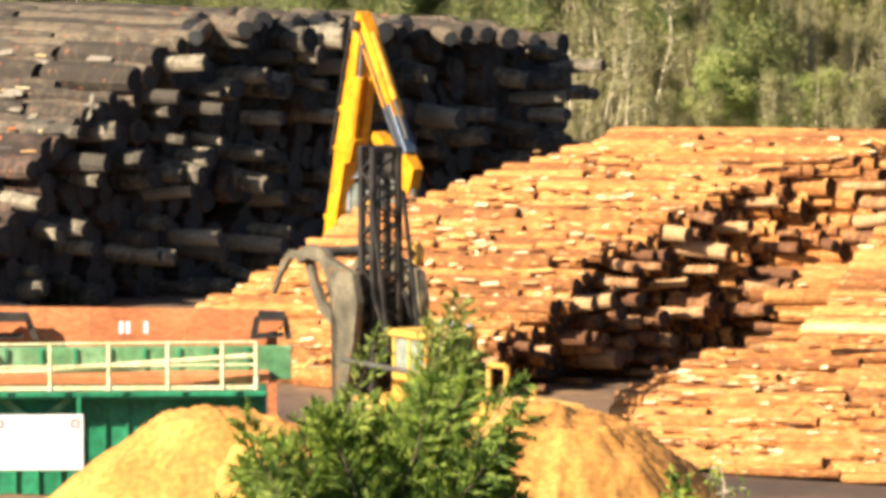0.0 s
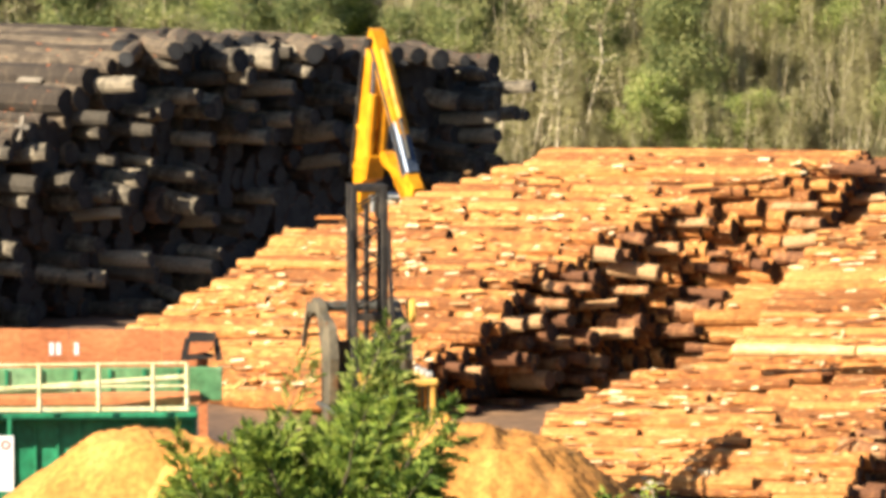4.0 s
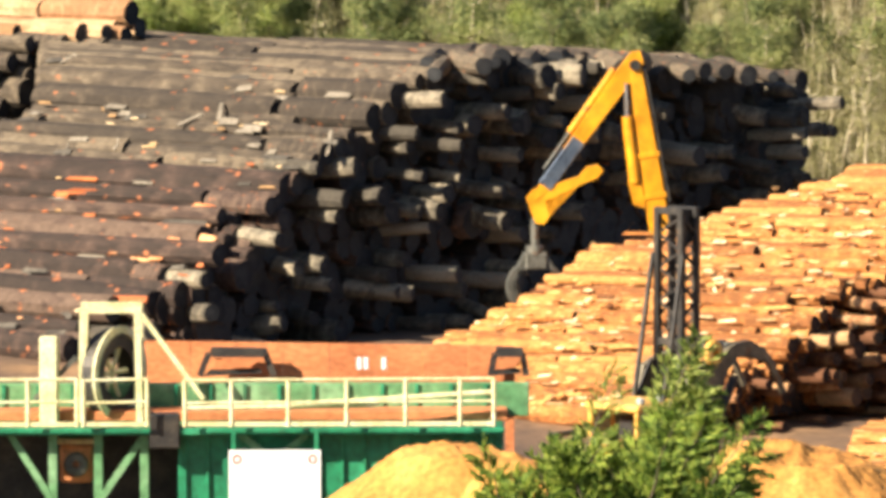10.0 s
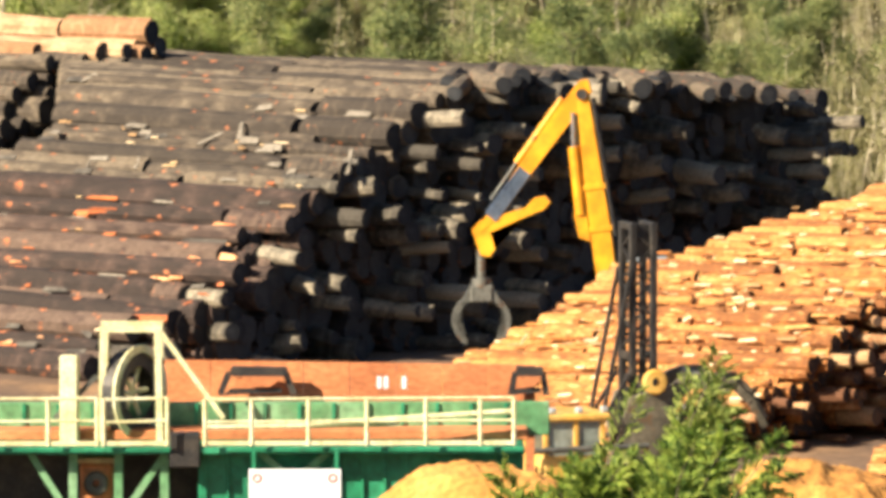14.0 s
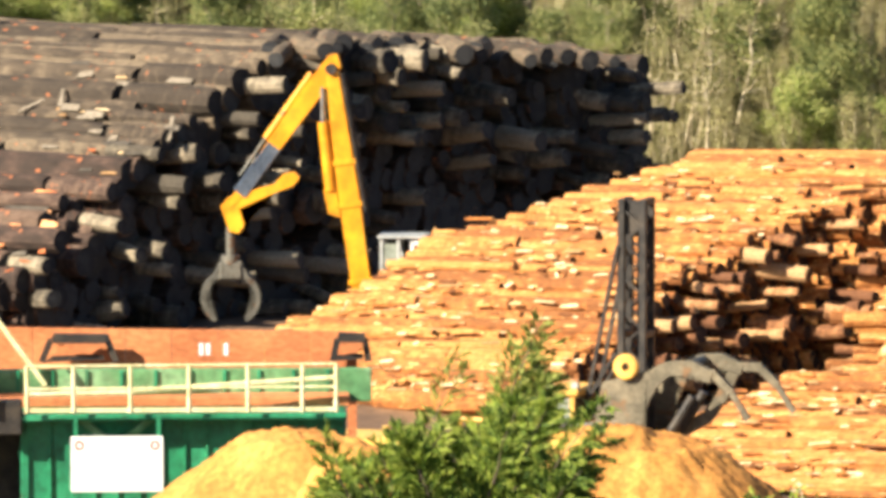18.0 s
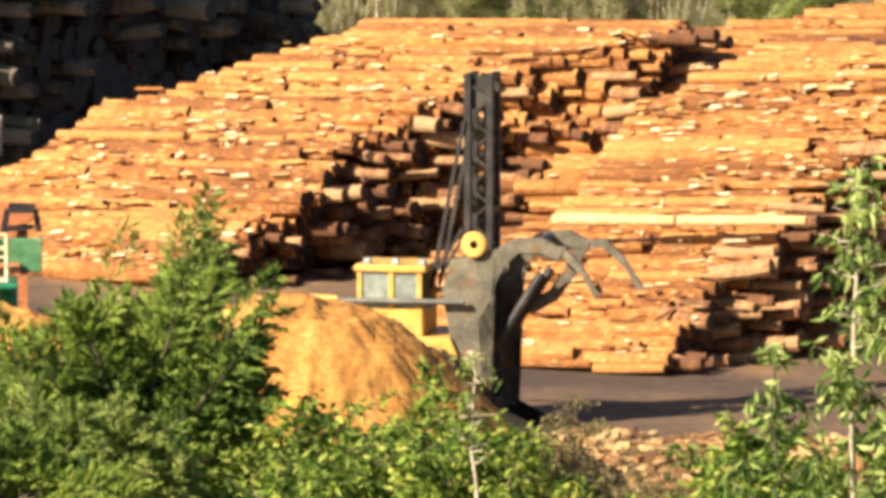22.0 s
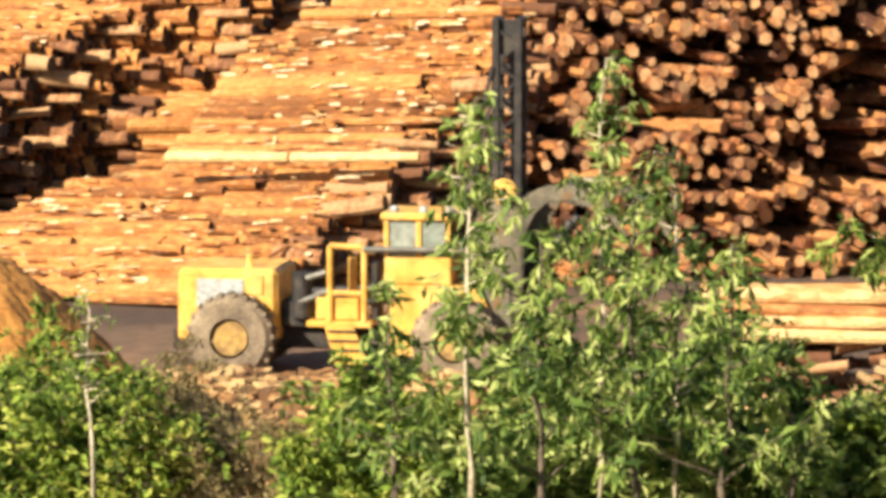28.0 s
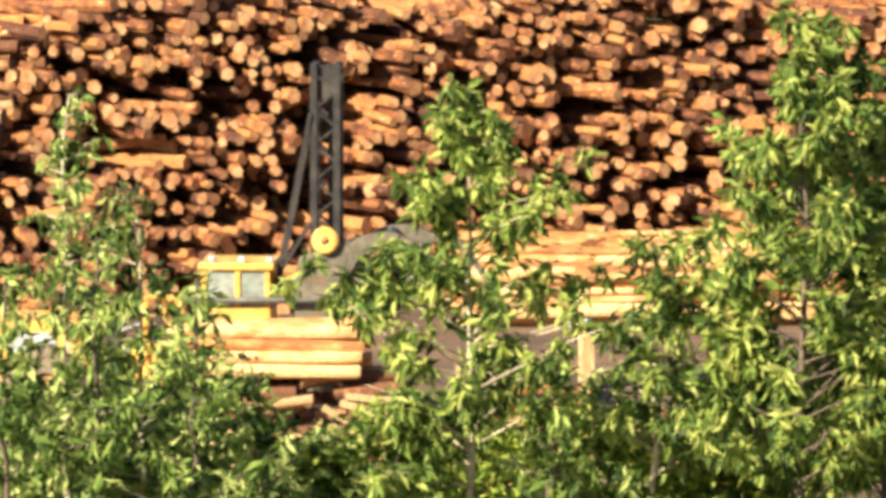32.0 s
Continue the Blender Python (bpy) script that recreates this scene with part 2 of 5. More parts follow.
grass_slope(earth)
leaf_sapling = leafy("sapling_leaf", [(0.062, 0.112, 0.024), (0.19, 0.295, 0.06), (0.39, 0.49, 0.115), (0.61, 0.66, 0.23)])
leaf_bush = leafy("evergreen_needle", [(0.058, 0.105, 0.026), (0.155, 0.25, 0.048), (0.30, 0.41, 0.068), (0.48, 0.55, 0.11)])
leaf_plume = leafy("yellow_green_needle", [(0.115, 0.17, 0.038), (0.24, 0.32, 0.066), (0.39, 0.46, 0.10), (0.54, 0.57, 0.17)])
leaf_dense = leafy("dense_tree_leaf", [(0.055, 0.10, 0.02), (0.155, 0.245, 0.046), (0.31, 0.40, 0.075), (0.53, 0.57, 0.15)])
leaf_low = leafy("low_shrub_leaf", [(0.09, 0.148, 0.024), (0.225, 0.34, 0.05), (0.41, 0.52, 0.08), (0.60, 0.62, 0.13)])
leaf_dry = leafy("dry_shrub_leaf", [(0.210, 0.165, 0.068), (0.345, 0.270, 0.112), (0.510, 0.405, 0.195)])
leaf_wood = leafy("woodland_leaf", [(0.14, 0.18, 0.075), (0.25, 0.295, 0.11), (0.37, 0.40, 0.145), (0.50, 0.49, 0.20)])
leaf_wood_lime = leafy("woodland_lime_leaf", [(0.21, 0.265, 0.075), (0.36, 0.43, 0.116), (0.51, 0.55, 0.165), (0.60, 0.59, 0.248)])
leaf_brush = leafy("autumn_brush_leaf", [(0.235, 0.215, 0.105), (0.345, 0.315, 0.15), (0.45, 0.40, 0.19), (0.53, 0.49, 0.24)])
stem_pale = surface("pale_stem", [(0.34, 0.27, 0.17), (0.50, 0.42, 0.28), (0.62, 0.54, 0.38)], 3, 0.8, 0, 0.2, 12)
stem_brown = surface("brown_stem", [(0.07, 0.05, 0.035), (0.13, 0.095, 0.065), (0.2, 0.15, 0.1)], 3, 0.85, 0, 0.3, 12)


# ---- mesh tools ----
def mesh_of(name, bm, *mats, smooth=False):
    me = bpy.data.meshes.new(name)
    bm.to_mesh(me)
    bm.free()
    for m in mats:
        me.materials.append(m)
    if smooth:
        me.polygons.foreach_set("use_smooth", [True] * len(me.polygons))
    return me


def part(name, bm, material, parent, label="", smooth=False):
    mats = material if isinstance(material, (list, tuple)) else [material]
    ob = new(name, mesh_of(name, bm, *mats, smooth=smooth))
    ob.parent = parent
    return tagged(ob, label)


def thing(name, label, category, m=None, group="", kind=""):
    ob = tagged(new(name), label, category, group, kind)
    if m is not None:
        ob.matrix_world = m
    return ob


def box(bm, lo, hi, bevel=0.0, m=None):
    """A box from corner to corner, with its edges bevelled."""
    c = [(a + b) / 2 for a, b in zip(lo, hi)]
    s = [abs(b - a) for a, b in zip(lo, hi)]
    vs = bmesh.ops.create_cube(bm, size=1.0, matrix=Matrix.Translation(c) @ Matrix.Diagonal((*s, 1)))["verts"]
    if bevel:
        es = list({e for v in vs for e in v.link_edges})
        vs = bmesh.ops.bevel(bm, geom=es, offset=bevel, segments=1, affect="EDGES")["verts"]
    if m is not None:
        bmesh.ops.transform(bm, matrix=m, verts=list({v for v in vs}))
    return bm


def rod(bm, a, b, r1, r2=None, n=8):
    """A bar from a to b, tapered from r1 to r2."""
    a, b = Vector(a), Vector(b)
    r2 = r1 if r2 is None else r2
    q = (b - a).to_track_quat("Z", "Y").to_matrix()
    ring = []
    for p, r in ((a, r1), (b, r2)):
        ring.append([bm.verts.new(p + q @ Vector((r * math.cos(2 * math.pi * i / n), r * math.sin(2 * math.pi * i / n), 0))) for i in range(n)])
    for i in range(n):
        bm.faces.new((ring[0][i], ring[0][(i + 1) % n], ring[1][(i + 1) % n], ring[1][i]))
    bm.faces.new(ring[0][::-1]), bm.faces.new(ring[1])
    return bm


def beam(bm, a, b, w, h):
    """A square bar from a to b, w wide across and h deep."""
    a, b = Vector(a), Vector(b)
    q = (b - a).to_track_quat("Z", "Y").to_matrix()
    ring = [[bm.verts.new(p + q @ Vector((x * w / 2, y * h / 2, 0))) for x, y in ((-1, -1), (1, -1), (1, 1), (-1, 1))] for p in (a, b)]
    for i in range(4):
        bm.faces.new((ring[0][i], ring[0][(i + 1) % 4], ring[1][(i + 1) % 4], ring[1][i]))
    bm.faces.new(ring[0][::-1]), bm.faces.new(ring[1])
    return bm


def plate(bm, outline, y0, y1):
    """A plate whose outline lies in x and z, from y0 to y1."""
    lo = [bm.verts.new((x, y0, z)) for x, z in outline]
    hi = [bm.verts.new((x, y1, z)) for x, z in outline]
    n = len(outline)
    for i in range(n):
        bm.faces.new((lo[i], lo[(i + 1) % n], hi[(i + 1) % n], hi[i]))
    f1, f2 = bm.faces.new(lo[::-1]), bm.faces.new(hi)
    bmesh.ops.triangulate(bm, faces=[f1, f2])
    bmesh.ops.recalc_face_normals(bm, faces=bm.faces[:])
    return bm


def disc(bm, c, r, w, n=20, hole=0.0):
    """A wheel-shaped body across y, with rounded shoulders."""
    prof = [(hole, -w / 2), (r * 0.86, -w / 2), (r, -w * 0.32), (r, w * 0.32), (r * 0.86, w / 2), (hole, w / 2)]
    rings = []
    for i in range(n):
        a = 2 * math.pi * i / n
        rings.append([bm.verts.new((c[0] + p * math.cos(a), c[1] + y, c[2] + p * math.sin(a))) for p, y in prof])
    for i in range(n):
        A, B = rings[i], rings[(i + 1) % n]
        for j in range(len(prof) - 1):
            bm.faces.new((A[j], A[j + 1], B[j + 1], B[j]))
    bmesh.ops.remove_doubles(bm, verts=bm.verts[:], dist=0.0005)
    bmesh.ops.recalc_face_normals(bm, faces=bm.faces[:])
    return bm


# ---- ground ----
def ease(a, b, x):
    t = max(0.0, min(1.0, (x - a) / (b - a)))
    return t * t * (3 - 2 * t)


def lay(x, y):
    """The lie of the land: a flat yard, a bank and the mill's terrace towards the eye, a wooded slope behind."""
    d = math.hypot(x, y) if y > 0 else 0.0
    u = 1600 + math.atan2(x, max(y, 1.0)) / STEP
    bank = height(1095 + 115 * ease(650, 1150, u), d) - 1.6 * max(0.0, 1 - d / 90)
    terrace = 1 - ease(560, 760, u)
    edge = 124 + 26 * terrace
    z = (bank * (1 - terrace * ease(112, 124, d)) + 6.8 * terrace * ease(112, 124, d)) * (1 - ease(edge, edge + 15, d))
    if y > 285:
        z += 0.34 * (y - 285) if y < 420 else 45.9 + 0.12 * (y - 420)
    z += 1.35 * ease(1180, 1330, u) * ease(164, 174, d) * (1 - ease(175, 180, d)) * (0.85 + 0.3 * noise.noise(Vector((x * 0.4, y * 0.2, 9.0))))
    wob = noise.noise(Vector((x * 0.05, y * 0.05, 3.0))) * 0.25 + noise.noise(Vector((x * 0.3, y * 0.3, 7.0))) * 0.10
    if d < 168:
        wob += 0.35 * max(0.0, noise.noise(Vector((x * 0.35, y * 0.35, 1.0)))) * min(1.0, (168 - d) / 10)
    return z + wob * (0.3 if 178 < d < 205 else 0.1 + 0.9 * ease(124, 142, d))


def grid_ground():
    xs = [-3000, -1200, -500, -220, -120] + [-80 + 1.25 * i for i in range(129)] + [120, 220, 500, 1200, 3000]
    ys = [-600, -200, -60, -20, 0, 20, 40, 60, 75, 90, 100, 110] + [118 + 1.0 * i for i in range(100)] + [220 + 4 * i for i in range(51)] + [440, 500, 650, 1000, 2000, 4000]
    vs = [(x, y, lay(x, y) if abs(x) < 300 and -30 < y < 700 else lay(max(-300, min(300, x)), max(1.0, min(700, y)))) for y in ys for x in xs]
    n = len(xs)
    fs = [(j * n + i, j * n + i + 1, (j + 1) * n + i + 1, (j + 1) * n + i) for j in range(len(ys) - 1) for i in range(n - 1)]
    me = bpy.data.meshes.new("ground")
    me.from_pydata(vs, [], fs)
    me.materials.append(earth)
    me.polygons.foreach_set("use_smooth", [True] * len(me.polygons))
    return tagged(new("ground", me), "dark trampled yard earth strewn with orange bark", "ground", kind="structure")


grid_ground()


# ---- log piles ----
def log_mesh(k, bark, cut, sides=10):
    """A log of unit radius and unit length along x: tapered, a little bent, knobbly, its ends cut."""
    rnd = random.Random(k)
    bm = bmesh.new()
    rings = []
    bend, ph = rnd.uniform(-0.12, 0.12), rnd.uniform(0, 6)
    for i, t in enumerate((0, 0.02, 0.35, 0.7, 0.98, 1)):
        taper = (1.04 - 0.12 * t) * (0.95 if t in (0, 1) else 1)
        off = bend * math.sin(math.pi * t)
        rings.append([bm.verts.new((t, math.cos(a) * taper * w + off, math.sin(a) * taper * w))
                      for j in range(sides) for a in [2 * math.pi * j / sides + ph] for w in [1 + rnd.uniform(-0.1, 0.1)]])
    for A, B in zip(rings, rings[1:]):
        for j in range(sides):
            bm.faces.new((A[j], A[(j + 1) % sides], B[(j + 1) % sides], B[j]))
    for f in (bm.faces.new(rings[0][::-1]), bm.faces.new(rings[-1])):
        f.material_index = 1
    bmesh.ops.recalc_face_normals(bm, faces=bm.faces[:])
    return mesh_of("log", bm, bark, cut)


LOGS = {"orange": [log_mesh(k, bark_orange, end_brown_shaded) for k in range(5)],
        "grey": [log_mesh(k + 10, bark_grey, end_old_shaded) for k in range(5)],
        "red": [log_mesh(k + 20, bark_red, end_red, 6) for k in range(5)],
        "russet": [log_mesh(k + 10, bark_russet, end_old_shaded) for k in range(5)],
        "stub": [log_mesh(k + 40, bark_stub, end_old_shaded) for k in range(5)],
        "crust": [log_mesh(k + 50, bark_crust, end_brown_shaded) for k in range(5)],
        "tan": [log_mesh(k + 10, bark_tan, end_old_shaded) for k in range(5)],
        "peeled": [log_mesh(k, bark_peeled, end_fresh) for k in range(5)]}
HEAP = {"orange": (bark_orange_far, end_brown_shaded), "grey": (bark_grey_far, end_old_shaded), "red": (bark_red_far, end_red), "russet": (bark_russet_far, end_old_shaded), "tan": (bark_tan, end_old_shaded), "stub": (bark_stub, end_old_shaded), "crust": (bark_crust, end_brown_shaded), "peeled": (bark_peeled, end_fresh)}


def log_pose(p, direction, r, length):
    q = Vector(direction).to_track_quat("X", "Z").to_matrix().to_4x4()
    return Matrix.Translation(p) @ q @ Matrix.Diagonal((length, r, r, 1))


def place_logs(owner, logs, kind, most=300):
    """The foremost logs become parts, the rest one joined heap. logs: (rank, place, direction, radius, length, kind)."""
    logs = sorted(logs, key=lambda e: e[0])
    inv = owner.matrix_world.inverted()
    for i, (_, p, d, r, length, _) in enumerate(logs[:most]):
        ob = new("log", LOGS[kind][i % 5])
        ob.parent = owner
        ob.matrix_basis = inv @ log_pose(p, d, r, length)
    rest = logs[most:]
    if rest:
        base = []
        for me in LOGS[kind]:
            co = np.empty(len(me.vertices) * 3)
            me.vertices.foreach_get("co", co)
            base.append((co.reshape(-1, 3), [tuple(f.vertices) for f in me.polygons], [f.material_index for f in me.polygons]))
        vs, fs, mi = [], [], []
        for i, (_, p, d, r, length, _) in enumerate(rest):
            co, faces, mats = base[i % 5]
            m = np.array(inv @ log_pose(p, d, r, length))
            k = sum(len(v) for v in vs)
            vs.append(co @ m[:3, :3].T + m[:3, 3])
            fs += [tuple(a + k for a in f) for f in faces]
            mi += mats
        me = bpy.data.meshes.new("log_stack")
        me.from_pydata(np.concatenate(vs).tolist(), [], fs)
        for m in HEAP[kind]:
            me.materials.append(m)
        me.polygons.foreach_set("material_index", mi)
        ob = new("log_stack", me)
        ob.parent = owner
        tagged(ob, kind="stuff")


def lerp(table, x):
    if x <= table[0][0]:
        return table[0][1]
    for (a, p), (b, q) in zip(table, table[1:]):
        if x <= b:
            return p + (q - p) * (x - a) / (b - a)
    return table[-1][1]


def log_deck(label, kind, at, yaw, profile, left, right, dia, lengths, stagger, low=0.0, seed=1, most=300, tilt=0.0, jut=0.6, loose=0, sink=0.4,
             scraps=(), fresh=99.0, fat=1.0, russet=-1.0, juts=0.2, stub="", cave=0.0, thick=1.0):
    """Logs stacked side by side. profile: height over the depth behind the foot; left, right: the bearings at which the rows
    begin and end, over the depth; low: metres by which a row reaches further right per metre below the top, down to 3 m; jut, juts: how far
    and how often a log sticks out of the ragged end; cave: how deep the end is hollowed between them."""
    rnd = random.Random(seed)
    o = spot(*at)
    ax, dp = Vector((math.cos(radians(yaw)), math.sin(radians(yaw)), math.tan(radians(tilt)))), Vector((-math.sin(radians(yaw)), math.cos(radians(yaw)), 0))
    owner = thing("log_pile", label, "log pile", Matrix.Translation(o), "log piles in the yard")

    def along(u, y):
        t = math.tan((u - 1600) * STEP)
        return (t * (o.y + y * dp.y) - o.x - y * dp.x) / (ax.x - t * ax.y)

    out, z = [], 0.0
    mean = (dia[0] + dia[1]) / 2
    depth = profile[-1][0]
    while True:
        zc = z + mean / 2
        ys = [i * 0.1 for i in range(int(depth * 10) + 1) if lerp(profile, i * 0.1) >= zc]
        if not ys or zc > max(h for _, h in profile):
            break
        y, y1 = ys[0] + rnd.uniform(0, 0.3), ys[-1]
        first = y
        while y <= y1:
            r = rnd.uniform(*dia) / 2 * rnd.choice((0.8, 0.95, 1, 1.1, 1.2)) * fat
            top = lerp(profile, y)
            s0 = along(lerp(left, y), y) + rnd.gauss(0, stagger * 0.6)
            s1 = along(lerp(right, y), y) + low * min(3.0, max(0.0, top - zc)) + rnd.gauss(0, stagger * 0.6)
            s1 += cave * (noise.noise(Vector((y * 0.55, zc * 0.8, seed))) - 0.15) - (rnd.expovariate(0.6) if rnd.random() < sink else 0)
            bold = bool(stub) and rnd.random() < juts
            if bold:
                s1 = along(lerp(right, y), y) + jut * (0.8 + 0.6 * y / depth) * rnd.uniform(0.35, 1.0)
            elif not stub and rnd.random() < juts:
                s1 += min(1.6, rnd.expovariate(1.0)) * jut
            s = s0
            while s < s1 - 0.6:
                length = rnd.uniform(*lengths)
                last = s1 - s - length < 2.0
                if last:
                    length = s1 - s
                dirn = ax + Vector((0, rnd.gauss(0, 0.013), rnd.gauss(0, 0.01)))
                p = o + ax * s + dp * (y + rnd.uniform(-0.06, 0.06)) + Vector((0, 0, zc + rnd.uniform(-0.08, 0.08)))
                p.z = max(p.z, r * 0.9)
                rank = min(y - first, top - zc) + 0.02 * rnd.random()
                if last and bold:
                    L = min(length, jut * 1.2 + rnd.uniform(0.5, 1.2))
                    way = ax + dp * rnd.gauss(0, 0.2) + Vector((0, 0, rnd.gauss(0, 0.07)))
                    e = o + ax * s1 + dp * y + Vector((0, 0, zc + rnd.uniform(-0.1, 0.1)))
                    out.append((-1, e - way * L, way, r * thick * rnd.uniform(0.8, 1.2), L, stub))
                    length -= L * 0.8
                out.append((rank, p, dirn, r, max(0.5, length), ""))
                s += length + rnd.uniform(0.05, 0.4)
                if last:
                    break
            y += mean * rnd.uniform(0.86, 1.04)
        z += mean * 0.82
    for _ in range(loose):
        y = rnd.uniform(depth * 0.45, depth * 0.95)
        s = along(lerp(right, y), y) - rnd.uniform(0.3, 3.5)
        r = rnd.uniform(*dia) / 2
        t = radians(yaw + rnd.uniform(-65, -10))
        p = o + ax * s + dp * y + Vector((0, 0, lerp(profile, y) + r * 0.6))
        out.append((-1, p, Vector((math.cos(t), math.sin(t), rnd.uniform(-0.12, 0.02))), r, rnd.uniform(1.2, 3.0), ""))
    if stub:
        place_logs(owner, [e for e in out if e[5]], stub, 300)
    out = [e for e in out if not e[5]]
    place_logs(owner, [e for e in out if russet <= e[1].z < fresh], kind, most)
    # logs lower than this height take the darker, redder bark
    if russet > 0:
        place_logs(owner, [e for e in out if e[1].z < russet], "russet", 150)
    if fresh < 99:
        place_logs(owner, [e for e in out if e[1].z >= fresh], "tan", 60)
    for layer in scraps:
        bark_scraps(owner, o, ax, dp, along, profile, left, right, rnd, *layer)
    return owner


def bark_scraps(owner, o, ax, dp, along, profile, left, right, rnd, n, material, patchy, size, deep):
    """Torn strips of bark and splinters lying on the front of a pile, in drifts."""
    vs, fs = [], []
    k = 0
    while k < n:
        y = rnd.uniform(0.2, deep)
        s = rnd.uniform(along(lerp(left, y), y), along(lerp(right, y), y))
        k += 0.05
        if noise.noise(Vector((s * 0.3, y * 0.6, 2.0))) + 0.25 * rnd.random() < patchy:
            continue
        k += 0.95
        z = lerp(profile, y)
        p = o + ax * s + dp * (y - 0.22) + Vector((0, 0, z + 0.12 + rnd.uniform(-0.15, 0.1)))
        L, w, t = rnd.uniform(*size) * rnd.choice((0.5, 0.8, 1, 1.5)), rnd.uniform(0.03, 0.09) * size[1] / 0.75, 0.025
        a = rnd.gauss(0, 0.06) if rnd.random() < 0.95 else rnd.uniform(-1.6, 1.6)
        e1 = ax * math.cos(a) + (dp * 0.75 + Vector((0, 0, 0.66))) * math.sin(a)
        out = (Vector((0, 0, 0.75)) - dp * 0.66 + Vector((rnd.gauss(0, 0.25), rnd.gauss(0, 0.25), 0))).normalized()
        e2 = out.cross(e1).normalized()
        b = len(vs)
        cut = rnd.uniform(0.3, 1), rnd.uniform(0.3, 1)
        for q in (-t, t):
            for x, h in ((-L / 2, -w), (L / 2, -w * cut[0]), (L / 2 * rnd.uniform(0.7, 1), w), (-L / 2 * rnd.uniform(0.7, 1), w * cut[1])):
                vs.append(p - o + e1 * x + e2 * h + out * q)
        fs += [(b + 3, b + 2, b + 1, b), (b + 4, b + 5, b + 6, b + 7), (b, b + 1, b + 5, b + 4), (b + 1, b + 2, b + 6, b + 5), (b + 2, b + 3, b + 7, b + 6), (b + 3, b, b + 4, b + 7)]
    me = bpy.data.meshes.new("torn_bark")
    me.from_pydata(vs, [], fs)
    me.materials.append(material)
    ob = new("torn_bark", me)
    ob.parent = owner
    tagged(ob, "torn bark strips on the logs", kind="stuff")


log_deck("towering pile of grey weathered logs with ragged dark ends", "grey", (-250, 243), -33,
         [(0, 0.6), (17, 9.6), (20, 9.9), (23, 9.9), (38.6, 8.65), (41, 8.4)], [(0, -1000), (11, -900), (12.2, -420), (15, -340), (41, -340)],
         [(0, -300), (1.5, -255), (3.8, -105), (6, -5), (10, 85), (14.9, 245), (17, 330), (22.4, 490), (38.6, 965), (41, 1020)],
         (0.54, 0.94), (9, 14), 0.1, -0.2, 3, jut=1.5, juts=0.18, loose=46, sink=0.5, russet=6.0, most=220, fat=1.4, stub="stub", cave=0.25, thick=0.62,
         scraps=((70, bark_torn, 0.25, (0.6, 1.6), 11), (60, bark_torn, -0.1, (0.3, 0.7), 11), (150, bark_grain, 0.0, (0.5, 1.6), 17), (60, bark_cream, 0.15, (0.25, 0.6), 17)))
log_deck("pile of stripped orange logs stacked along the yard", "orange", (872, 218.5), -34,
         [(0, 0.8), (15, 7.7), (19, 7.9)], [(0, 540), (1.5, 400), (2.9, 300), (5.7, 440), (7, 510), (8.4, 555), (10.3, 640), (11.7, 800), (12.8, 850), (15.1, 1070), (19, 1100)],
         [(0, 800), (1.3, 850), (3.5, 940), (5.2, 1015), (7.7, 1075), (9.6, 1170), (11.1, 1255), (12.3, 1335), (13.4, 1430), (15, 1640), (19, 1700)],
         (0.26, 0.44), (3, 9), 0.12, -0.4, 5, tilt=2.6, jut=0.9, juts=0.115, sink=0.55, fat=1.4, stub="crust", cave=0.5, thick=0.85,
         scraps=((240, bark_chip, 0.0, (0.25, 0.8), 15), (260, bark_cream, -0.1, (0.25, 0.6), 15)))
GREAT = log_deck("great pile of stripped orange logs beside the yard road", "orange", (1610, 197.5), -24,
         [(0, 0.5), (13.3, 8.5), (16, 8.7)], [(0, 1090), (3.5, 1097), (4.4, 1190), (5.1, 1290), (5.7, 1420), (6.9, 1450), (11.5, 1590), (13.3, 1760), (16, 1800)],
         [(0, 1640), (0.8, 1662), (3.1, 1706), (4.2, 1760), (6.1, 1866), (9.7, 2010), (11.5, 2060), (13.3, 2112), (16, 2200)],
         (0.22, 0.37), (3, 8), 0.12, -0.4, 7, tilt=2.8, jut=0.8, juts=0.15, sink=0.55, fat=1.4, stub="crust", cave=0.5, thick=0.95,
         scraps=((220, bark_chip, 0.05, (0.25, 0.7), 13.3), (260, bark_cream, -0.1, (0.25, 0.55), 13.3)))


def pale_log(owner, a, b, r):
    """One freshly peeled log lying proud of the pile."""
    ob = new("log", log_mesh(31, bark_fresh, end_fresh))
    ob.parent = owner
    ob.matrix_basis = owner.matrix_world.inverted() @ log_pose(a, b - a, r, (b - a).length)
    tagged(ob, "pale freshly peeled log")


pale_log(GREAT, spot(1424, 202.9, height(581, 202.9)), spot(1640, 201.9, height(582, 201.9)), 0.18)
pale_log(GREAT, spot(1645, 201.8, height(583, 201.8)), spot(1873, 200.6, height(581, 200.6)), 0.16)
log_deck("pile of orange logs behind the great pile", "orange", (1900, 226), -3,
         [(0, 3), (7, 7.7), (9, 8.3), (11, 8.4)], [(0, 1380), (4, 1440), (6, 1560), (7, 1700), (9, 1980), (11, 2100)], [(0, 2300), (11, 2700)], (0.24, 0.42), (3, 8), 0.9, 0.2, 9, 200,
         tilt=1.0, fat=1.35, scraps=((90, bark_cream, -0.1, (0.25, 0.6), 11),))
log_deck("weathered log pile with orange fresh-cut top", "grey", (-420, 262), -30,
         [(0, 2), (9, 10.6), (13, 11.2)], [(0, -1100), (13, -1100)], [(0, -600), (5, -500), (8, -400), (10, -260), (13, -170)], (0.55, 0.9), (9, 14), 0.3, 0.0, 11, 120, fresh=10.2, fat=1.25)


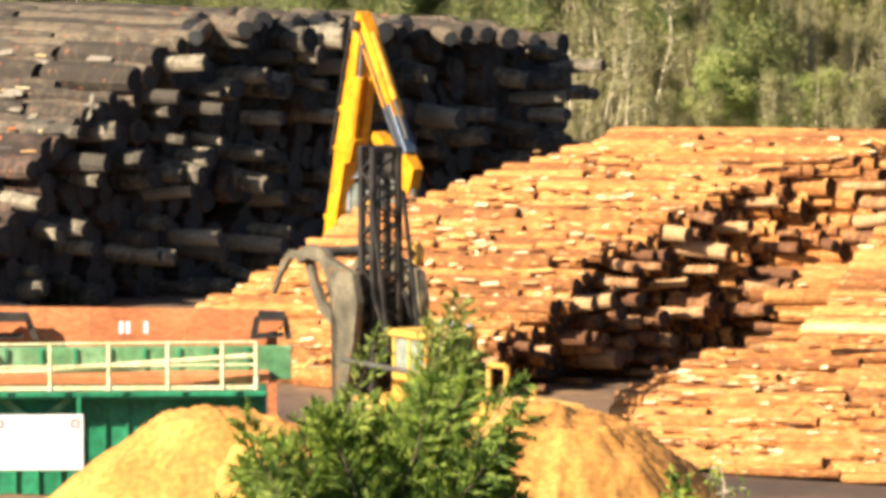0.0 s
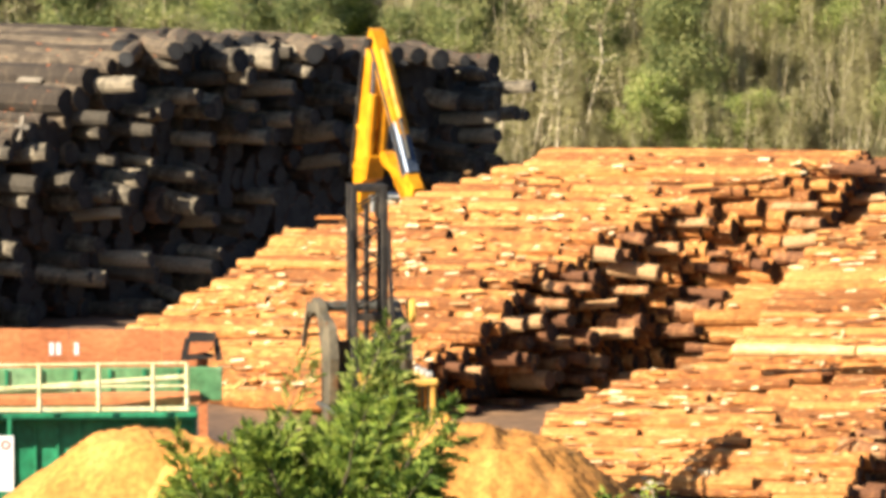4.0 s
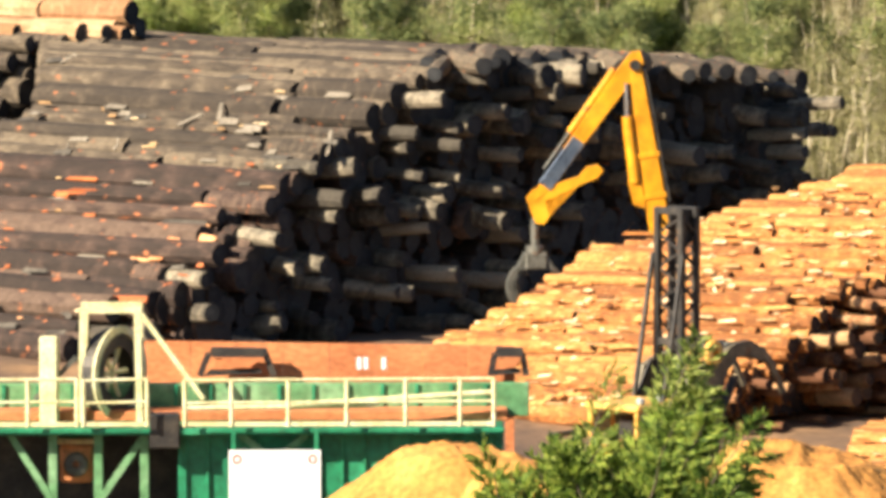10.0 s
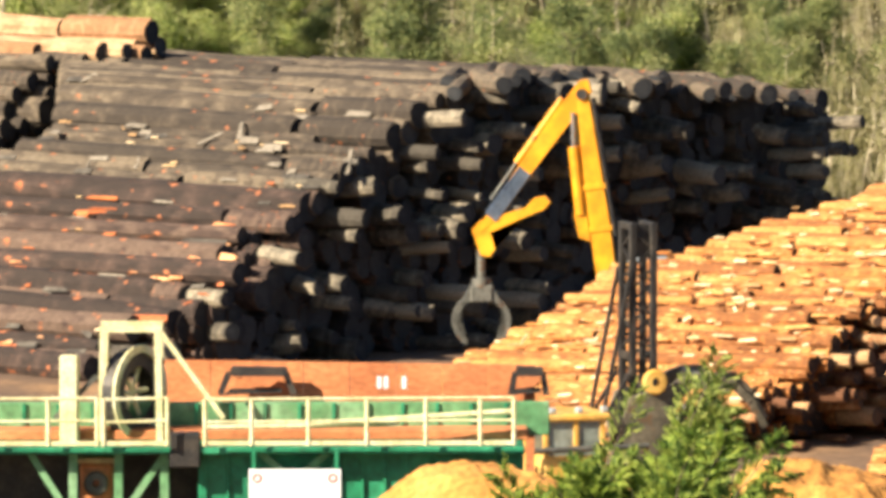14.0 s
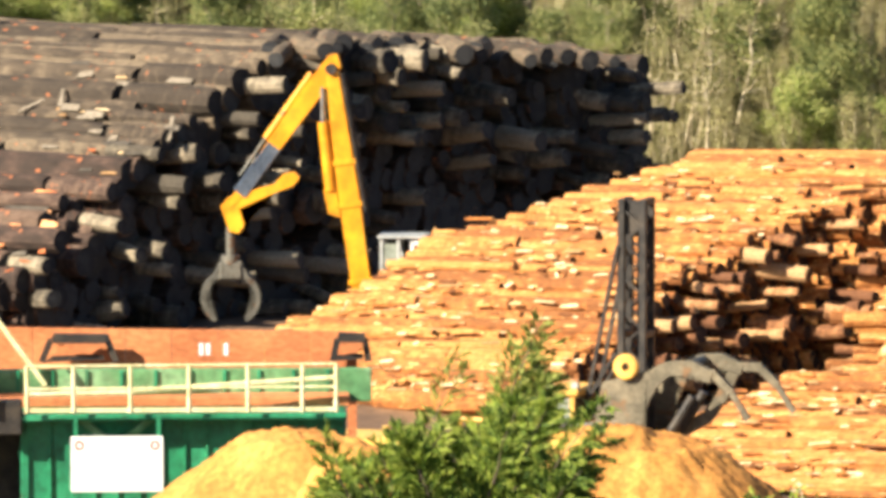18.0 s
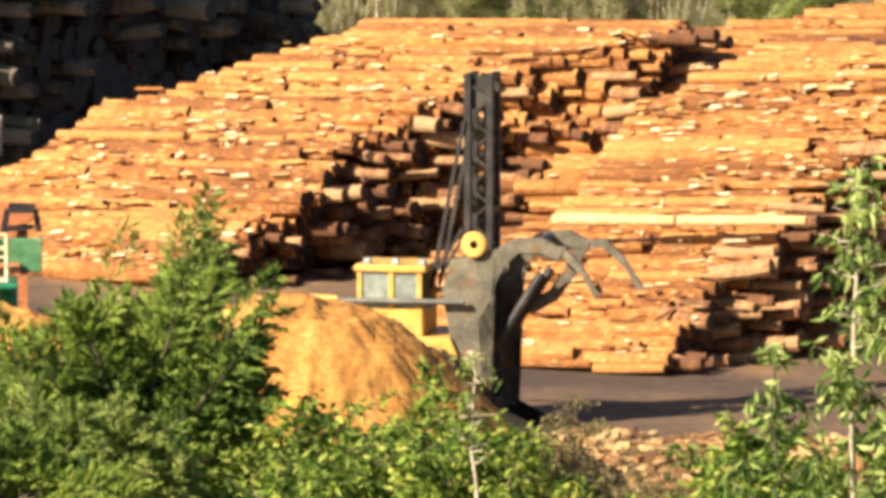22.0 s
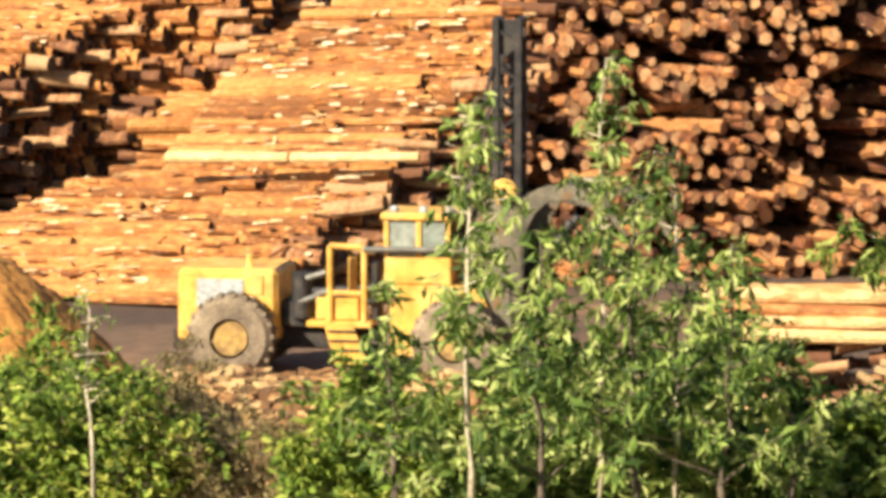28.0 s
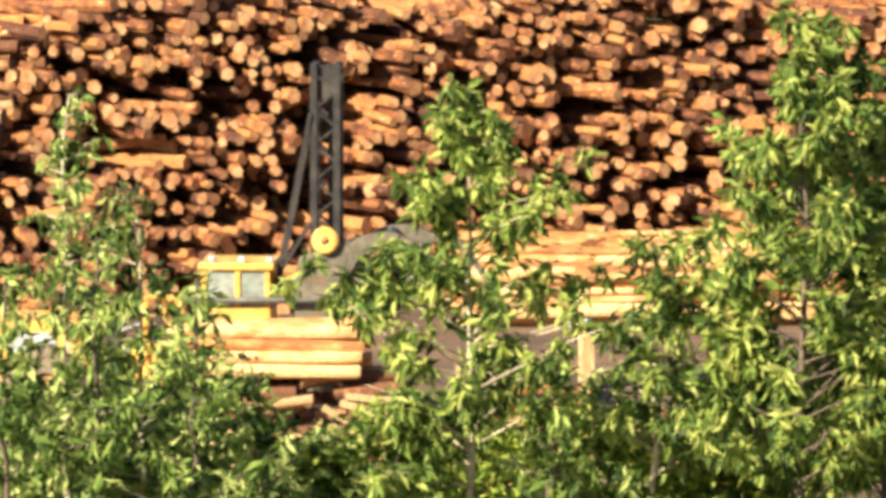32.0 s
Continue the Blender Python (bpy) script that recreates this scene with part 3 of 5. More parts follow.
def log_wall(label, kind, u0, u1, d0, d, slope, top, turn, dia, seed, most=300, stagger=0.6, length=3.0, hollows=()):
    """Short logs stacked with their ragged cut ends towards the yard; hollows: (bearing, height, radius) of dark pockets in the face."""
    rnd = random.Random(seed)
    a, b = spot(u0, d0), spot(u1, d)
    run = (b - a).length
    e = (b - a).normalized()
    back = Vector((-e.y, e.x, 0))
    owner = thing("log_pile", label, "log pile", Matrix.Translation(a), "log piles in the yard")
    out, z = [], 0.0
    mean = sum(dia) / 2
    while z < top:
        s = rnd.uniform(0, mean)
        while s < run:
            h = top * (0.95 + 0.05 * math.sin(s * 0.5))
            r = rnd.uniform(*dia) / 2 * rnd.choice((0.75, 0.9, 1, 1, 1.1, 1.25))
            u = u0 + (u1 - u0) * s / run
            if z + r < h and u > u0 + 90 + z * 52:
                p = a + e * s + back * (z * slope) + Vector((0, 0, z + mean / 2 + rnd.uniform(-0.1, 0.1)))
                u = 1600 + math.atan2(p.x, p.y) / STEP
                t = radians(turn + rnd.gauss(0, 15))
                if any(math.hypot((u - c) / w, (z - k) / (w * 0.0172)) < 1 for c, k, w in hollows) or noise.noise(Vector((s * 0.9, z * 1.3, 5.0))) > 0.26:
                    p += back * rnd.uniform(4.6, 6.0)
                else:
                    p += back * (abs(rnd.gauss(0, stagger)) if rnd.random() < 0.74 else rnd.uniform(1.2, 2.6))
                out.append((z * 0.02 + rnd.random(), p, back * math.cos(t) - e * math.sin(t) + Vector((0, 0, rnd.gauss(0, 0.05))), r, length * rnd.uniform(0.8, 1.3), ""))
            s += mean * rnd.uniform(1.0, 1.45)
        z += mean * 0.9
    place_logs(owner, out, kind, most)
    return owner


log_wall("wall of stacked red-brown log ends across the yard", "red", 1640, 3900, 202, 213, 0.36, 10.0, 9, (0.28, 0.47), 13, stagger=0.6, length=6.0,
         hollows=((2690, 5.8, 66), (2655, 4.4, 44), (2640, 2.9, 54), (2480, 6.3, 40), (2790, 6.9, 36), (2900, 4.4, 34), (3120, 5.6, 40), (3330, 3.8, 36), (2330, 4.6, 34), (2560, 1.4, 40)))
log_deck("low stack of pale orange logs before the log ends", "peeled", (3150, 203), -2, [(0, 1.5), (1.6, 2.3), (4, 2.4)],
         [(0, 2900), (4, 2900)], [(0, 3560), (4, 3620)], (0.2, 0.34), (3, 8), 0.25, 0.1, 15, fat=1.25, scraps=((40, bark_chip, 0.0, (0.25, 0.6), 2.5),))


def road_stack():
    """Peeled logs on short crossed pieces, with dark gaps under the top rows."""
    rnd = random.Random(17)
    o = spot(2580, 171)
    t = thing("log_pile", "low stack of pale peeled logs with dark gaps by the road", "log pile", Matrix.Translation(o), "log piles in the yard")
    neat, mess = [], []
    for row in range(12):
        z = 0.17 + row * 0.33
        for col in range(4 if row > 7 else 5):
            y = col * 0.46 + row * 0.06 + rnd.uniform(-0.05, 0.05)
            if row > 7:
                a, n = -2.6 + rnd.uniform(-0.25, 0.25), rnd.uniform(4.4, 5.0)
                neat.append((col, o + Vector((a, y, z)), Vector((1, rnd.gauss(-0.12, 0.02), rnd.gauss(0, 0.012))), rnd.uniform(0.16, 0.22), n, ""))
                continue
            x = -2.5 + rnd.uniform(0, 0.3)
            while x < 2.3:
                n = rnd.uniform(0.7, 2.0)
                hollow = 4 < row < 8 and 1.1 < x + n / 2 < 2.2 and col < 4
                if not hollow and rnd.random() < 0.8:
                    w = rnd.gauss(-0.1, 0.25)
                    mess.append((col, o + Vector((x, y + rnd.uniform(-0.1, 0.25), z)), Vector((math.cos(w), math.sin(w), rnd.gauss(0, 0.08))), rnd.uniform(0.12, 0.2), n, ""))
                x += n + rnd.uniform(0.0, 0.2)
    place_logs(t, neat, "peeled", 60)
    place_logs(t, mess, "crust", 200)
    for k in range(5):
        b = part("board", box(bmesh.new(), (-0.7, -0.02, -0.09), (0.7, 0.02, 0.09), 0.01), timber_pale, t, "pale sawn board")
        b.matrix_basis = pose(1.2 + 0.25 * k + rnd.uniform(-0.4, 0.4), -0.3 - 0.05 * k, 1.0 + 0.28 * k, 8, rnd.uniform(5, 35), rnd.uniform(-8, 8))


road_stack()


# ---- sawdust heaps ----
def heap(label, u, d, width, depth, top, seed, lean=0.0):
    c = spot(u, d)
    c.z = lay(c.x, c.y) - 0.3
    n, vs, fs = 150, [], []
    for j in range(n + 1):
        for i in range(n + 1):
            x, y = 2 * i / n - 1, 2 * j / n - 1
            px, py = x * width / 2, y * depth / 2
            r = math.hypot(x - lean * (1 - abs(x)), y)
            k = max(0.0, 1 - r)
            z = min(top * (k ** 0.9) * 1.24, top * (0.9 + 0.1 * k))
            a = math.atan2(y, x)
            w = noise.noise(Vector((px * 0.45 + seed, py * 0.45, seed))) * 0.4 + noise.noise(Vector((px * 1.7, py * 1.7, seed + 4))) * 0.12
            for turns, deep in ((5, 0.1), (13, 0.13), (29, 0.1)):
                w -= deep * abs(noise.noise(Vector((math.cos(a) * turns, math.sin(a) * turns, seed + r * 1.8))))
            w += 0.07 * noise.noise(Vector((px * 7, py * 7, seed))) + 0.06 * noise.noise(Vector((px * 15, py * 15, seed)))
            vs.append((px, py, z + w * min(1, k * 4) * max(0.45, top / 6.2)))
    for j in range(n):
        for i in range(n):
            a = j * (n + 1) + i
            fs.append((a, a + 1, a + n + 2, a + n + 1))
    me = bpy.data.meshes.new("sawdust_heap")
    me.from_pydata(vs, [], fs)
    me.materials.append(sawdust)
    me.polygons.foreach_set("use_smooth", [True] * len(me.polygons))
    ob = new("sawdust_heap", me)
    ob.location = c
    return tagged(ob, label, "sawdust heap", "sawdust heaps")


heap("golden sawdust heap beside the green conveyor", 385, 134, 10.0, 6, 3.1, 2)
heap("small golden sawdust heap spilling from the larger one", 500, 133, 6.0, 5, 2.85, 8)
heap("large golden sawdust heap on the yard", 1000, 166, 15.2, 12.5, 6.2, 5, -0.03)


# ---- green conveyor and its railing ----
def conveyor():
    d = 142.0
    zd = height(690, d)           # deck level
    z0 = 6.5
    m = Matrix.Translation(spot(100, d)) @ pose(0, 0, 0, 0, 0, 7)
    k = d * STEP

    def x(u):
        return (u - 100) * k

    t = thing("conveyor", "green steel conveyor housing with a walkway on top", "conveyor", m)
    bm = bmesh.new()
    box(bm, (x(-110), 0.2, z0), (x(470), 2.6, zd - 0.16), 0.03)
    part("housing", bm, green, t)
    for i in range(15):
        u = -100 + i * 40
        bm = bmesh.new()
        box(bm, (x(u), 0.12, z0), (x(u) + 0.06, 0.2, zd - 0.2), 0.01)
        part("rib", bm, green, t)
    bm = bmesh.new()
    box(bm, (x(-760), -0.35, zd - 0.14), (x(470), 2.7, zd), 0.02)
    part("deck", bm, green, t, "green steel walkway deck")
    # added dark wall that stands for the shade under the walkway
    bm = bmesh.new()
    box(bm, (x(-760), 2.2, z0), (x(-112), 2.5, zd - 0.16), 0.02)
    part("under_deck_shade", bm, steel_dark, t, "added dark panel for the shade under the deck")
    for u in (-640, -560, -333, -252, -170):
        bm = bmesh.new()
        box(bm, (x(u) - 0.09, 0.0, z0), (x(u) + 0.09, 0.2, zd - 0.14), 0.01)
        part("leg", bm, green_pale, t)
    for u, w in ((-640, 80), (-333, -76), (-252, 84), (60, -60), (60, 60)):
        bm = bmesh.new()
        beam(bm, (x(u), 0.05 if u < 0 else -0.02, zd - 1.6 if u < 0 else zd - 0.75), (x(u + w), 0.05 if u < 0 else -0.02, zd - 0.15), 0.14, 0.14)
        part("brace", bm, green_pale, t)
    gear = part("gearbox", box(bmesh.new(), (x(-322), 0.5, zd - 1.25), (x(-264), 1.3, zd - 0.45), 0.06), rust, t, "rusty gearbox under the deck")
    part("pulley", disc(bmesh.new(), (x(-293), 0.42, zd - 0.85), 0.26, 0.14, 18, 0.08), steel_grey, gear)
    part("mount", box(bmesh.new(), (x(-326), 0.4, zd - 0.42), (x(-260), 1.4, zd - 0.3), 0.02), timber_pale, gear)
    # plain black box at the deck edge
    part("control_box", box(bmesh.new(), (x(-160), -0.42, zd - 0.42), (x(-106), 0.1, zd + 0.3), 0.03), steel_dark, t, "black box at the deck edge")
    for i in range(20):
        u = -740 + i * 62
        part("board_rib", box(bmesh.new(), (x(u), 1.84, zd + 0.23), (x(u) + 0.07, 1.9, zd + 0.7)), green, t)
    bm = bmesh.new()
    box(bm, (x(-760), 1.9, zd), (x(520), 2.1, zd + 0.72), 0.02)
    part("side_board", bm, green_pale, t, "green steel side board")
    bm = bmesh.new()
    box(bm, (x(-760), 1.0, zd), (x(480), 1.88, zd + 0.22), 0.03)
    part("trough", bm, rust, t, "rusty conveyor trough")
    part("pipe", rod(bmesh.new(), (x(90), 0.3, zd + 0.42), (x(455), 0.6, zd + 0.66), 0.06), rail_yellow, t, "pale yellow pipe")
    part("pipe", rod(bmesh.new(), (x(-95), 0.3, zd + 0.36), (x(250), 0.5, zd + 0.4), 0.05), rail_yellow, t, "pale yellow pipe")


def railing():
    d = 141.4
    zd = height(690, d)
    m = Matrix.Translation(spot(100, d)) @ pose(0, 0, 0, 0, 0, 7)
    k = d * STEP

    def x(u):
        return (u - 100) * k

    for us in ((-700, -630, -560, -480, -377, -290), (-278, -165), (-98, -15, 86, 190, 295, 392, 452)):
        t = thing("railing", "pale yellow tubular guard railing along the walkway", "railing", m, "walkway railings")
        for u in us:
            bm = bmesh.new()
            rod(bm, (x(u), 0, zd), (x(u), 0, zd + 1.0), 0.045)
            part("post", bm, rail_yellow, t)
        for h in (0.5, 0.98):
            bm = bmesh.new()
            rod(bm, (x(us[0]), 0, zd + h), (x(us[-1]), 0, zd + h + 0.03), 0.03)
            part("rail", bm, rail_yellow, t)
        bm = bmesh.new()
        box(bm, (x(us[0]), -0.01, zd + 0.01), (x(us[-1]), 0.02, zd + 0.1))
        part("kick_board", bm, rail_yellow, t)


def sign():
    d = 140.9
    k = d * STEP
    z1, z0 = height(732, d), height(830, d)
    t = thing("sign", "white signboard with red corner marks on the green housing", "sign", Matrix.Translation(spot(62, d, z0)) @ pose(0, 0, 0, 0, 0, 7))
    w, h = 164 * k, z1 - z0
    bm = bmesh.new()
    box(bm, (-w / 2, 0, 0), (w / 2, 0.05, h), 0.008)
    part("board", bm, white, t)
    for s in (-1, 1):
        bm = bmesh.new()
        disc(bm, (s * w * 0.41, -0.004, h * 0.84), 0.1, 0.01, 14, 0.06)
        part("mark", bm, red_mark, t, "red round mark")
    for s in (-1, 1):
        bm = bmesh.new()
        box(bm, (s * w * 0.45 - 0.04, 0.05, -0.6), (s * w * 0.45 + 0.04, 0.12, h + 0.45))
        part("post", bm, green, t)


def drum_frame():
    """The pale yellow frame with its big wheel, on the walkway."""
    d = 143.0
    k = d * STEP
    zd = height(690, d)
    t = thing("drive_frame", "pale yellow steel frame round a large drive wheel", "machine frame", Matrix.Translation(spot(-230, d, zd)) @ pose(0, 0, 0, 0, 0, 7))
    for s in (-1, 1):
        for y in (0.0, 1.2):
            bm = bmesh.new()
            beam(bm, (s * 52 * k, y, 0), (s * 48 * k, y, 2.45), 0.14, 0.14)
            part("upright", bm, rail_yellow, t)
    for y in (0.0, 1.2):
        bm = bmesh.new()
        beam(bm, (-55 * k, y, 2.5), (55 * k, y, 2.5), 0.12, 0.12)
        part("crossbar", bm, rail_yellow, t)
    bm = bmesh.new()
    beam(bm, (50 * k, 0, 2.5), (165 * k, 0, 0.6), 0.1, 0.1)
    part("stay", bm, rail_yellow, t)
    bm = bmesh.new()
    beam(bm, (-60 * k, 0, 1.5), (-135 * k, 0, 0.6), 0.1, 0.1)
    part("stay", bm, steel_grey, t)
    bm = bmesh.new()
    disc(bm, (0, 0.6, 1.1), 0.95, 0.4, 28, 0.55)
    skew = Matrix.Translation((0, 0.6, 0)) @ Matrix.Rotation(radians(58), 4, "Z") @ Matrix.Translation((0, -0.6, 0))
    bmesh.ops.transform(bm, matrix=skew, verts=bm.verts[:])
    wheel = part("drive_wheel", bm, steel_dark, t, "dark spoked drive wheel")
    bm = bmesh.new()
    for i in range(6):
        a = i * math.pi / 3
        rod(bm, (0, 0.6, 1.1), (0.6 * math.cos(a), 0.6, 1.1 + 0.6 * math.sin(a)), 0.05)
    bmesh.ops.transform(bm, matrix=skew, verts=bm.verts[:])
    part("spoke", bm, rail_yellow, wheel)
    bm = bmesh.new()
    disc(bm, (0, 0.38, 1.1), 1.02, 0.08, 28, 0.86)
    bmesh.ops.transform(bm, matrix=skew, verts=bm.verts[:])
    part("guard_ring", bm, rail_yellow, t)
    t2 = thing("post", "thick pale yellow steel post on the walkway", "post", Matrix.Translation(spot(-338, d, zd)))
    bm = bmesh.new()
    box(bm, (-0.19, -0.15, 0), (0.19, 0.15, 1.95), 0.03)
    part("column", bm, rail_yellow, t2)
    bm = bmesh.new()
    box(bm, (-0.26, -0.22, 0), (0.26, 0.22, 0.05), 0.01)
    part("base_plate", bm, rail_yellow, t2)


def trough():
    """The long rusty log trough behind the walkway."""
    d = 150.0
    k = d * STEP
    t = thing("log_trough", "long rust-red steel log trough with white marks", "log trough", Matrix.Translation(spot(160, d, 0)) @ pose(0, 0, 0, 0, 0, 5))
    z0, z1 = height(640, d), height(540, d)
    n = 8
    for i in range(n):
        a, b = -330 + 660 * i / n, -330 + 660 * (i + 1) / n
        bm = bmesh.new()
        dz = -0.1 * (i / n)
        plate(bm, [(a * k, z0), (b * k - 0.012, z0), (b * k - 0.012, z1 + dz), (a * k, z1 + dz + 0.01)], 0, 0.08)
        part("panel", bm, rust, t)
    bm = bmesh.new()
    box(bm, (-330 * k, 0.08, z0), (330 * k, 1.9, z0 + 0.15))
    part("floor_plate", bm, rust, t)
    for u in (52, 64, 96):
        bm = bmesh.new()
        box(bm, (u * k - 0.05, -0.012, z1 - 0.62), (u * k + 0.05, -0.002, z1 - 0.35))
        part("mark", bm, white, t, "white painted mark")
    for u in range(-320, 330, 80):
        bm = bmesh.new()
        box(bm, (u * k - 0.1, 0.5, 0), (u * k + 0.1, 0.7, z0))
        part("leg", bm, rust, t)
    for u, w in ((-165, 100), (318, 48)):
        b = thing("steel_bracket", "dark rusty bent steel bracket on the trough", "bracket", Matrix.Translation(spot(160 + u, d - 0.4, z1 - 0.72)) @ pose(0, 0, 0, 0, 0, 5))
        h = w * k / 2
        part("top_bar", plate(bmesh.new(), [(-h, 0.5), (-h * 0.9, 0.64), (h * 1.05, 0.62), (h * 1.1, 0.46), (h * 0.9, 0.42), (-h * 0.85, 0.42)], -0.08, 0.1), steel_dark, b)
        part("panel", plate(bmesh.new(), [(-h * 0.8, 0.16), (h * 0.8, 0.2), (h * 0.85, 0.4), (-h * 0.75, 0.38)], -0.02, 0.1), rust, b)
        part("flap", plate(bmesh.new(), [(-h * 0.2, 0.2), (h * 0.45, 0.2), (h * 0.95, 0.42), (-h * 0.55, 0.42)], -0.16, -0.12), rust, b)
        part("bottom_bar", plate(bmesh.new(), [(-h * 1.2, 0.0), (h * 0.9, 0.06), (h * 0.85, 0.16), (-h * 0.95, 0.13)], -0.05, 0.1), steel_dark, b)
        for q in (-1, 1):
            part("arm", beam(bmesh.new(), (q * h, 0.02, 0.5), (q * h * 1.32, 0.02, 0.0), 0.12, 0.14), steel_dark, b)


conveyor(), railing(), sign(), drum_frame(), trough()


# ---- the log loader on wheels ----
def loader():
    """Heading is +x; the origin is on the ground under the front axle."""
    t = thing("log_loader", "yellow wheeled log loader with a tall black mast and grey grapple", "log loader")
    moving = {}
    bm = bmesh.new()
    box(bm, (-7.8, -1.35, 0.95), (-5.0, 1.35, 3.0), 0.14)
    hood = part("engine_hood", bm, yellow, t)
    bm = bmesh.new()
    box(bm, (-7.25, -1.385, 1.95), (-5.95, -1.345, 2.72), 0.01)
    part("vent", bm, pale_metal, hood, "grey radiator grille")
    bm = bmesh.new()
    rod(bm, (-5.9, -0.7, 3.0), (-5.9, -0.7, 3.35), 0.1)
    part("exhaust", bm, yellow, hood)
    bm = bmesh.new()
    box(bm, (-5.85, -1.39, 2.3), (-5.4, -1.345, 2.85), 0.02)
    part("hatch", bm, yellow, hood)
    bm = bmesh.new()
    box(bm, (-7.95, -1.2, 0.75), (-7.6, 1.2, 1.35), 0.05)
    part("counterweight", bm, steel_dark, t)
    bm = bmesh.new()
    box(bm, (-5.2, -0.6, 0.75), (1.5, 0.6, 1.35), 0.06)
    part("chassis", bm, steel_dark, t)
    # middle: ladder, guards and tanks
    part("tool_box", box(bmesh.new(), (-3.95, -1.3, 1.63), (-2.75, -0.6, 2.25), 0.05), yellow, t)
    bm = bmesh.new()
    for p in (0, 0.95):
        rod(bm, (-3.55 + p, -1.35, 1.6), (-3.55 + p, -1.35, 3.7), 0.085)
    rod(bm, (-3.55, -1.35, 3.7), (-2.6, -1.35, 3.66), 0.085)
    rod(bm, (-3.55, -1.35, 2.4), (-2.6, -1.35, 2.4), 0.07)
    part("hoop_guard", bm, yellow, t)
    part("exhaust_pipe", rod(bmesh.new(), (-3.05, -0.6, 1.6), (-3.05, -0.6, 3.3), 0.13, n=10), yellow, t)
    part("air_cleaner", rod(bmesh.new(), (-2.35, -0.7, 1.6), (-2.35, -0.7, 3.2), 0.17, n=12), steel_dark, t)
    for x0, z0 in ((-4.25, 2.75), (-4.0, 2.3), (-4.45, 2.1)):
        part("pipe", rod(bmesh.new(), (x0, -1.1, z0), (x0 + 0.55, -1.1, z0 + 0.18), 0.09, n=8), steel_grey, t)
    bm = bmesh.new()
    box(bm, (-4.2, -1.4, 1.45), (-2.4, 1.2, 1.62), 0.03)
    part("platform", bm, yellow, t)
    bm = bmesh.new()
    plate(bm, [(-3.4, 0.45), (-2.5, 0.45), (-2.9, 1.5), (-3.7, 1.5)], -1.4, -1.3)
    part("stair", bm, yellow, t)
    for i in range(4):
        bm = bmesh.new()
        box(bm, (-3.45 + 0.05 * -i, -1.46, 0.55 + 0.26 * i), (-2.6 - 0.07 * i, -1.36, 0.6 + 0.26 * i))
        part("step", bm, steel_dark, t)
    bm = bmesh.new()
    rod(bm, (-4.4, -0.9, 1.65), (-4.4, -0.9, 2.9), 0.28, n=14)
    part("air_tank", bm, steel_dark, t)
    part("engine_block", box(bmesh.new(), (-5.0, -0.9, 1.36), (-4.1, 0.9, 2.1), 0.06), steel_dark, t)
    bm = bmesh.new()
    rod(bm, (-4.6, 0.3, 2.2), (-1.9, 0.3, 2.4), 0.12)
    rod(bm, (-4.6, -0.3, 1.9), (-1.9, -0.3, 2.1), 0.09)
    part("hose_bundle", bm, steel_dark, t)
    # front frame and cab
    bm = bmesh.new()
    plate(bm, [(-1.9, 0.7), (-1.15, 0.7), (-0.9, 1.6), (0.5, 1.9), (0.9, 1.2), (1.2, 1.2), (0.55, 2.65), (-1.9, 2.65)], -1.35, 1.35)
    part("front_frame", bm, yellow, t)
    cab = part("cab", box(bmesh.new(), (-2.05, -1.3, 2.66), (-0.2, 0.5, 3.42), 0.05), yellow, t)
    part("roof", box(bmesh.new(), (-2.15, -1.4, 4.42), (-0.1, 0.6, 4.62), 0.05), yellow, cab)
    for x0 in (-2.0, -1.1, -0.3):
        for y0 in (-1.26, 0.44):
            part("pillar", box(bmesh.new(), (x0 - 0.07, y0 - 0.06, 3.42), (x0 + 0.07, y0 + 0.06, 4.42), 0.015), yellow, cab)
    for x0, x1 in ((-1.93, -1.17), (-1.03, -0.37)):
        for y0 in (-1.25, 0.43):
            part("pane", box(bmesh.new(), (x0, y0 - 0.01, 3.44), (x1, y0 + 0.01, 4.4)), cab_glass, cab)
    part("seat", box(bmesh.new(), (-1.5, -0.7, 3.42), (-0.95, -0.1, 4.2), 0.08), steel_dark, cab, "black operator seat")
    for x0 in (-1.9, -1.1, -0.35):
        part("work_lamp", box(bmesh.new(), (x0, -1.3, 4.62), (x0 + 0.22, -1.1, 4.8), 0.04), pale_metal, cab)
    for y0 in (-1.45, 1.45):
        bm = bmesh.new()
        rod(bm, (-2.6, y0, 3.62), (1.0, y0, 3.66), 0.085)
        part("lift_rod", bm, steel_grey, t)
    # wheels
    for nm, x0 in (("front_wheel", 0.0), ("rear_wheel", -6.2)):
        for y0 in (-1.75, 1.75):
            w = new(nm, mesh_of(nm, disc(bmesh.new(), (0, 0, 0), 1.18, 0.85, 30, 0.55), rubber))
            w.parent = t
            w.location = (x0, y0, 1.18)
            tread = bmesh.new()
            for i in range(22):
                a = 2 * math.pi * i / 22
                for s in (-1, 1):
                    box(tread, (-0.05, 0.02, 1.13), (0.05, 0.36, 1.23), 0, Matrix.Rotation(a + 0.07 * s, 4, "Y") @ Matrix.Diagonal((1, s, 1, 1)))
            bmesh.ops.recalc_face_normals(tread, faces=tread.faces[:])
            part("tread", tread, rubber, w)
            part("rim", disc(bmesh.new(), (0, 0, 0), 0.56, 0.6, 20, 0.0), rim_dusty, w, "dusty yellow wheel rim")
            moving.setdefault("wheels", []).append((w, x0, y0))
    for x0 in (0.0, -6.2):
        bm = bmesh.new()
        rod(bm, (x0, -1.6, 1.18), (x0, 1.6, 1.18), 0.22, n=12)
        part("axle", bm, steel_dark, t)
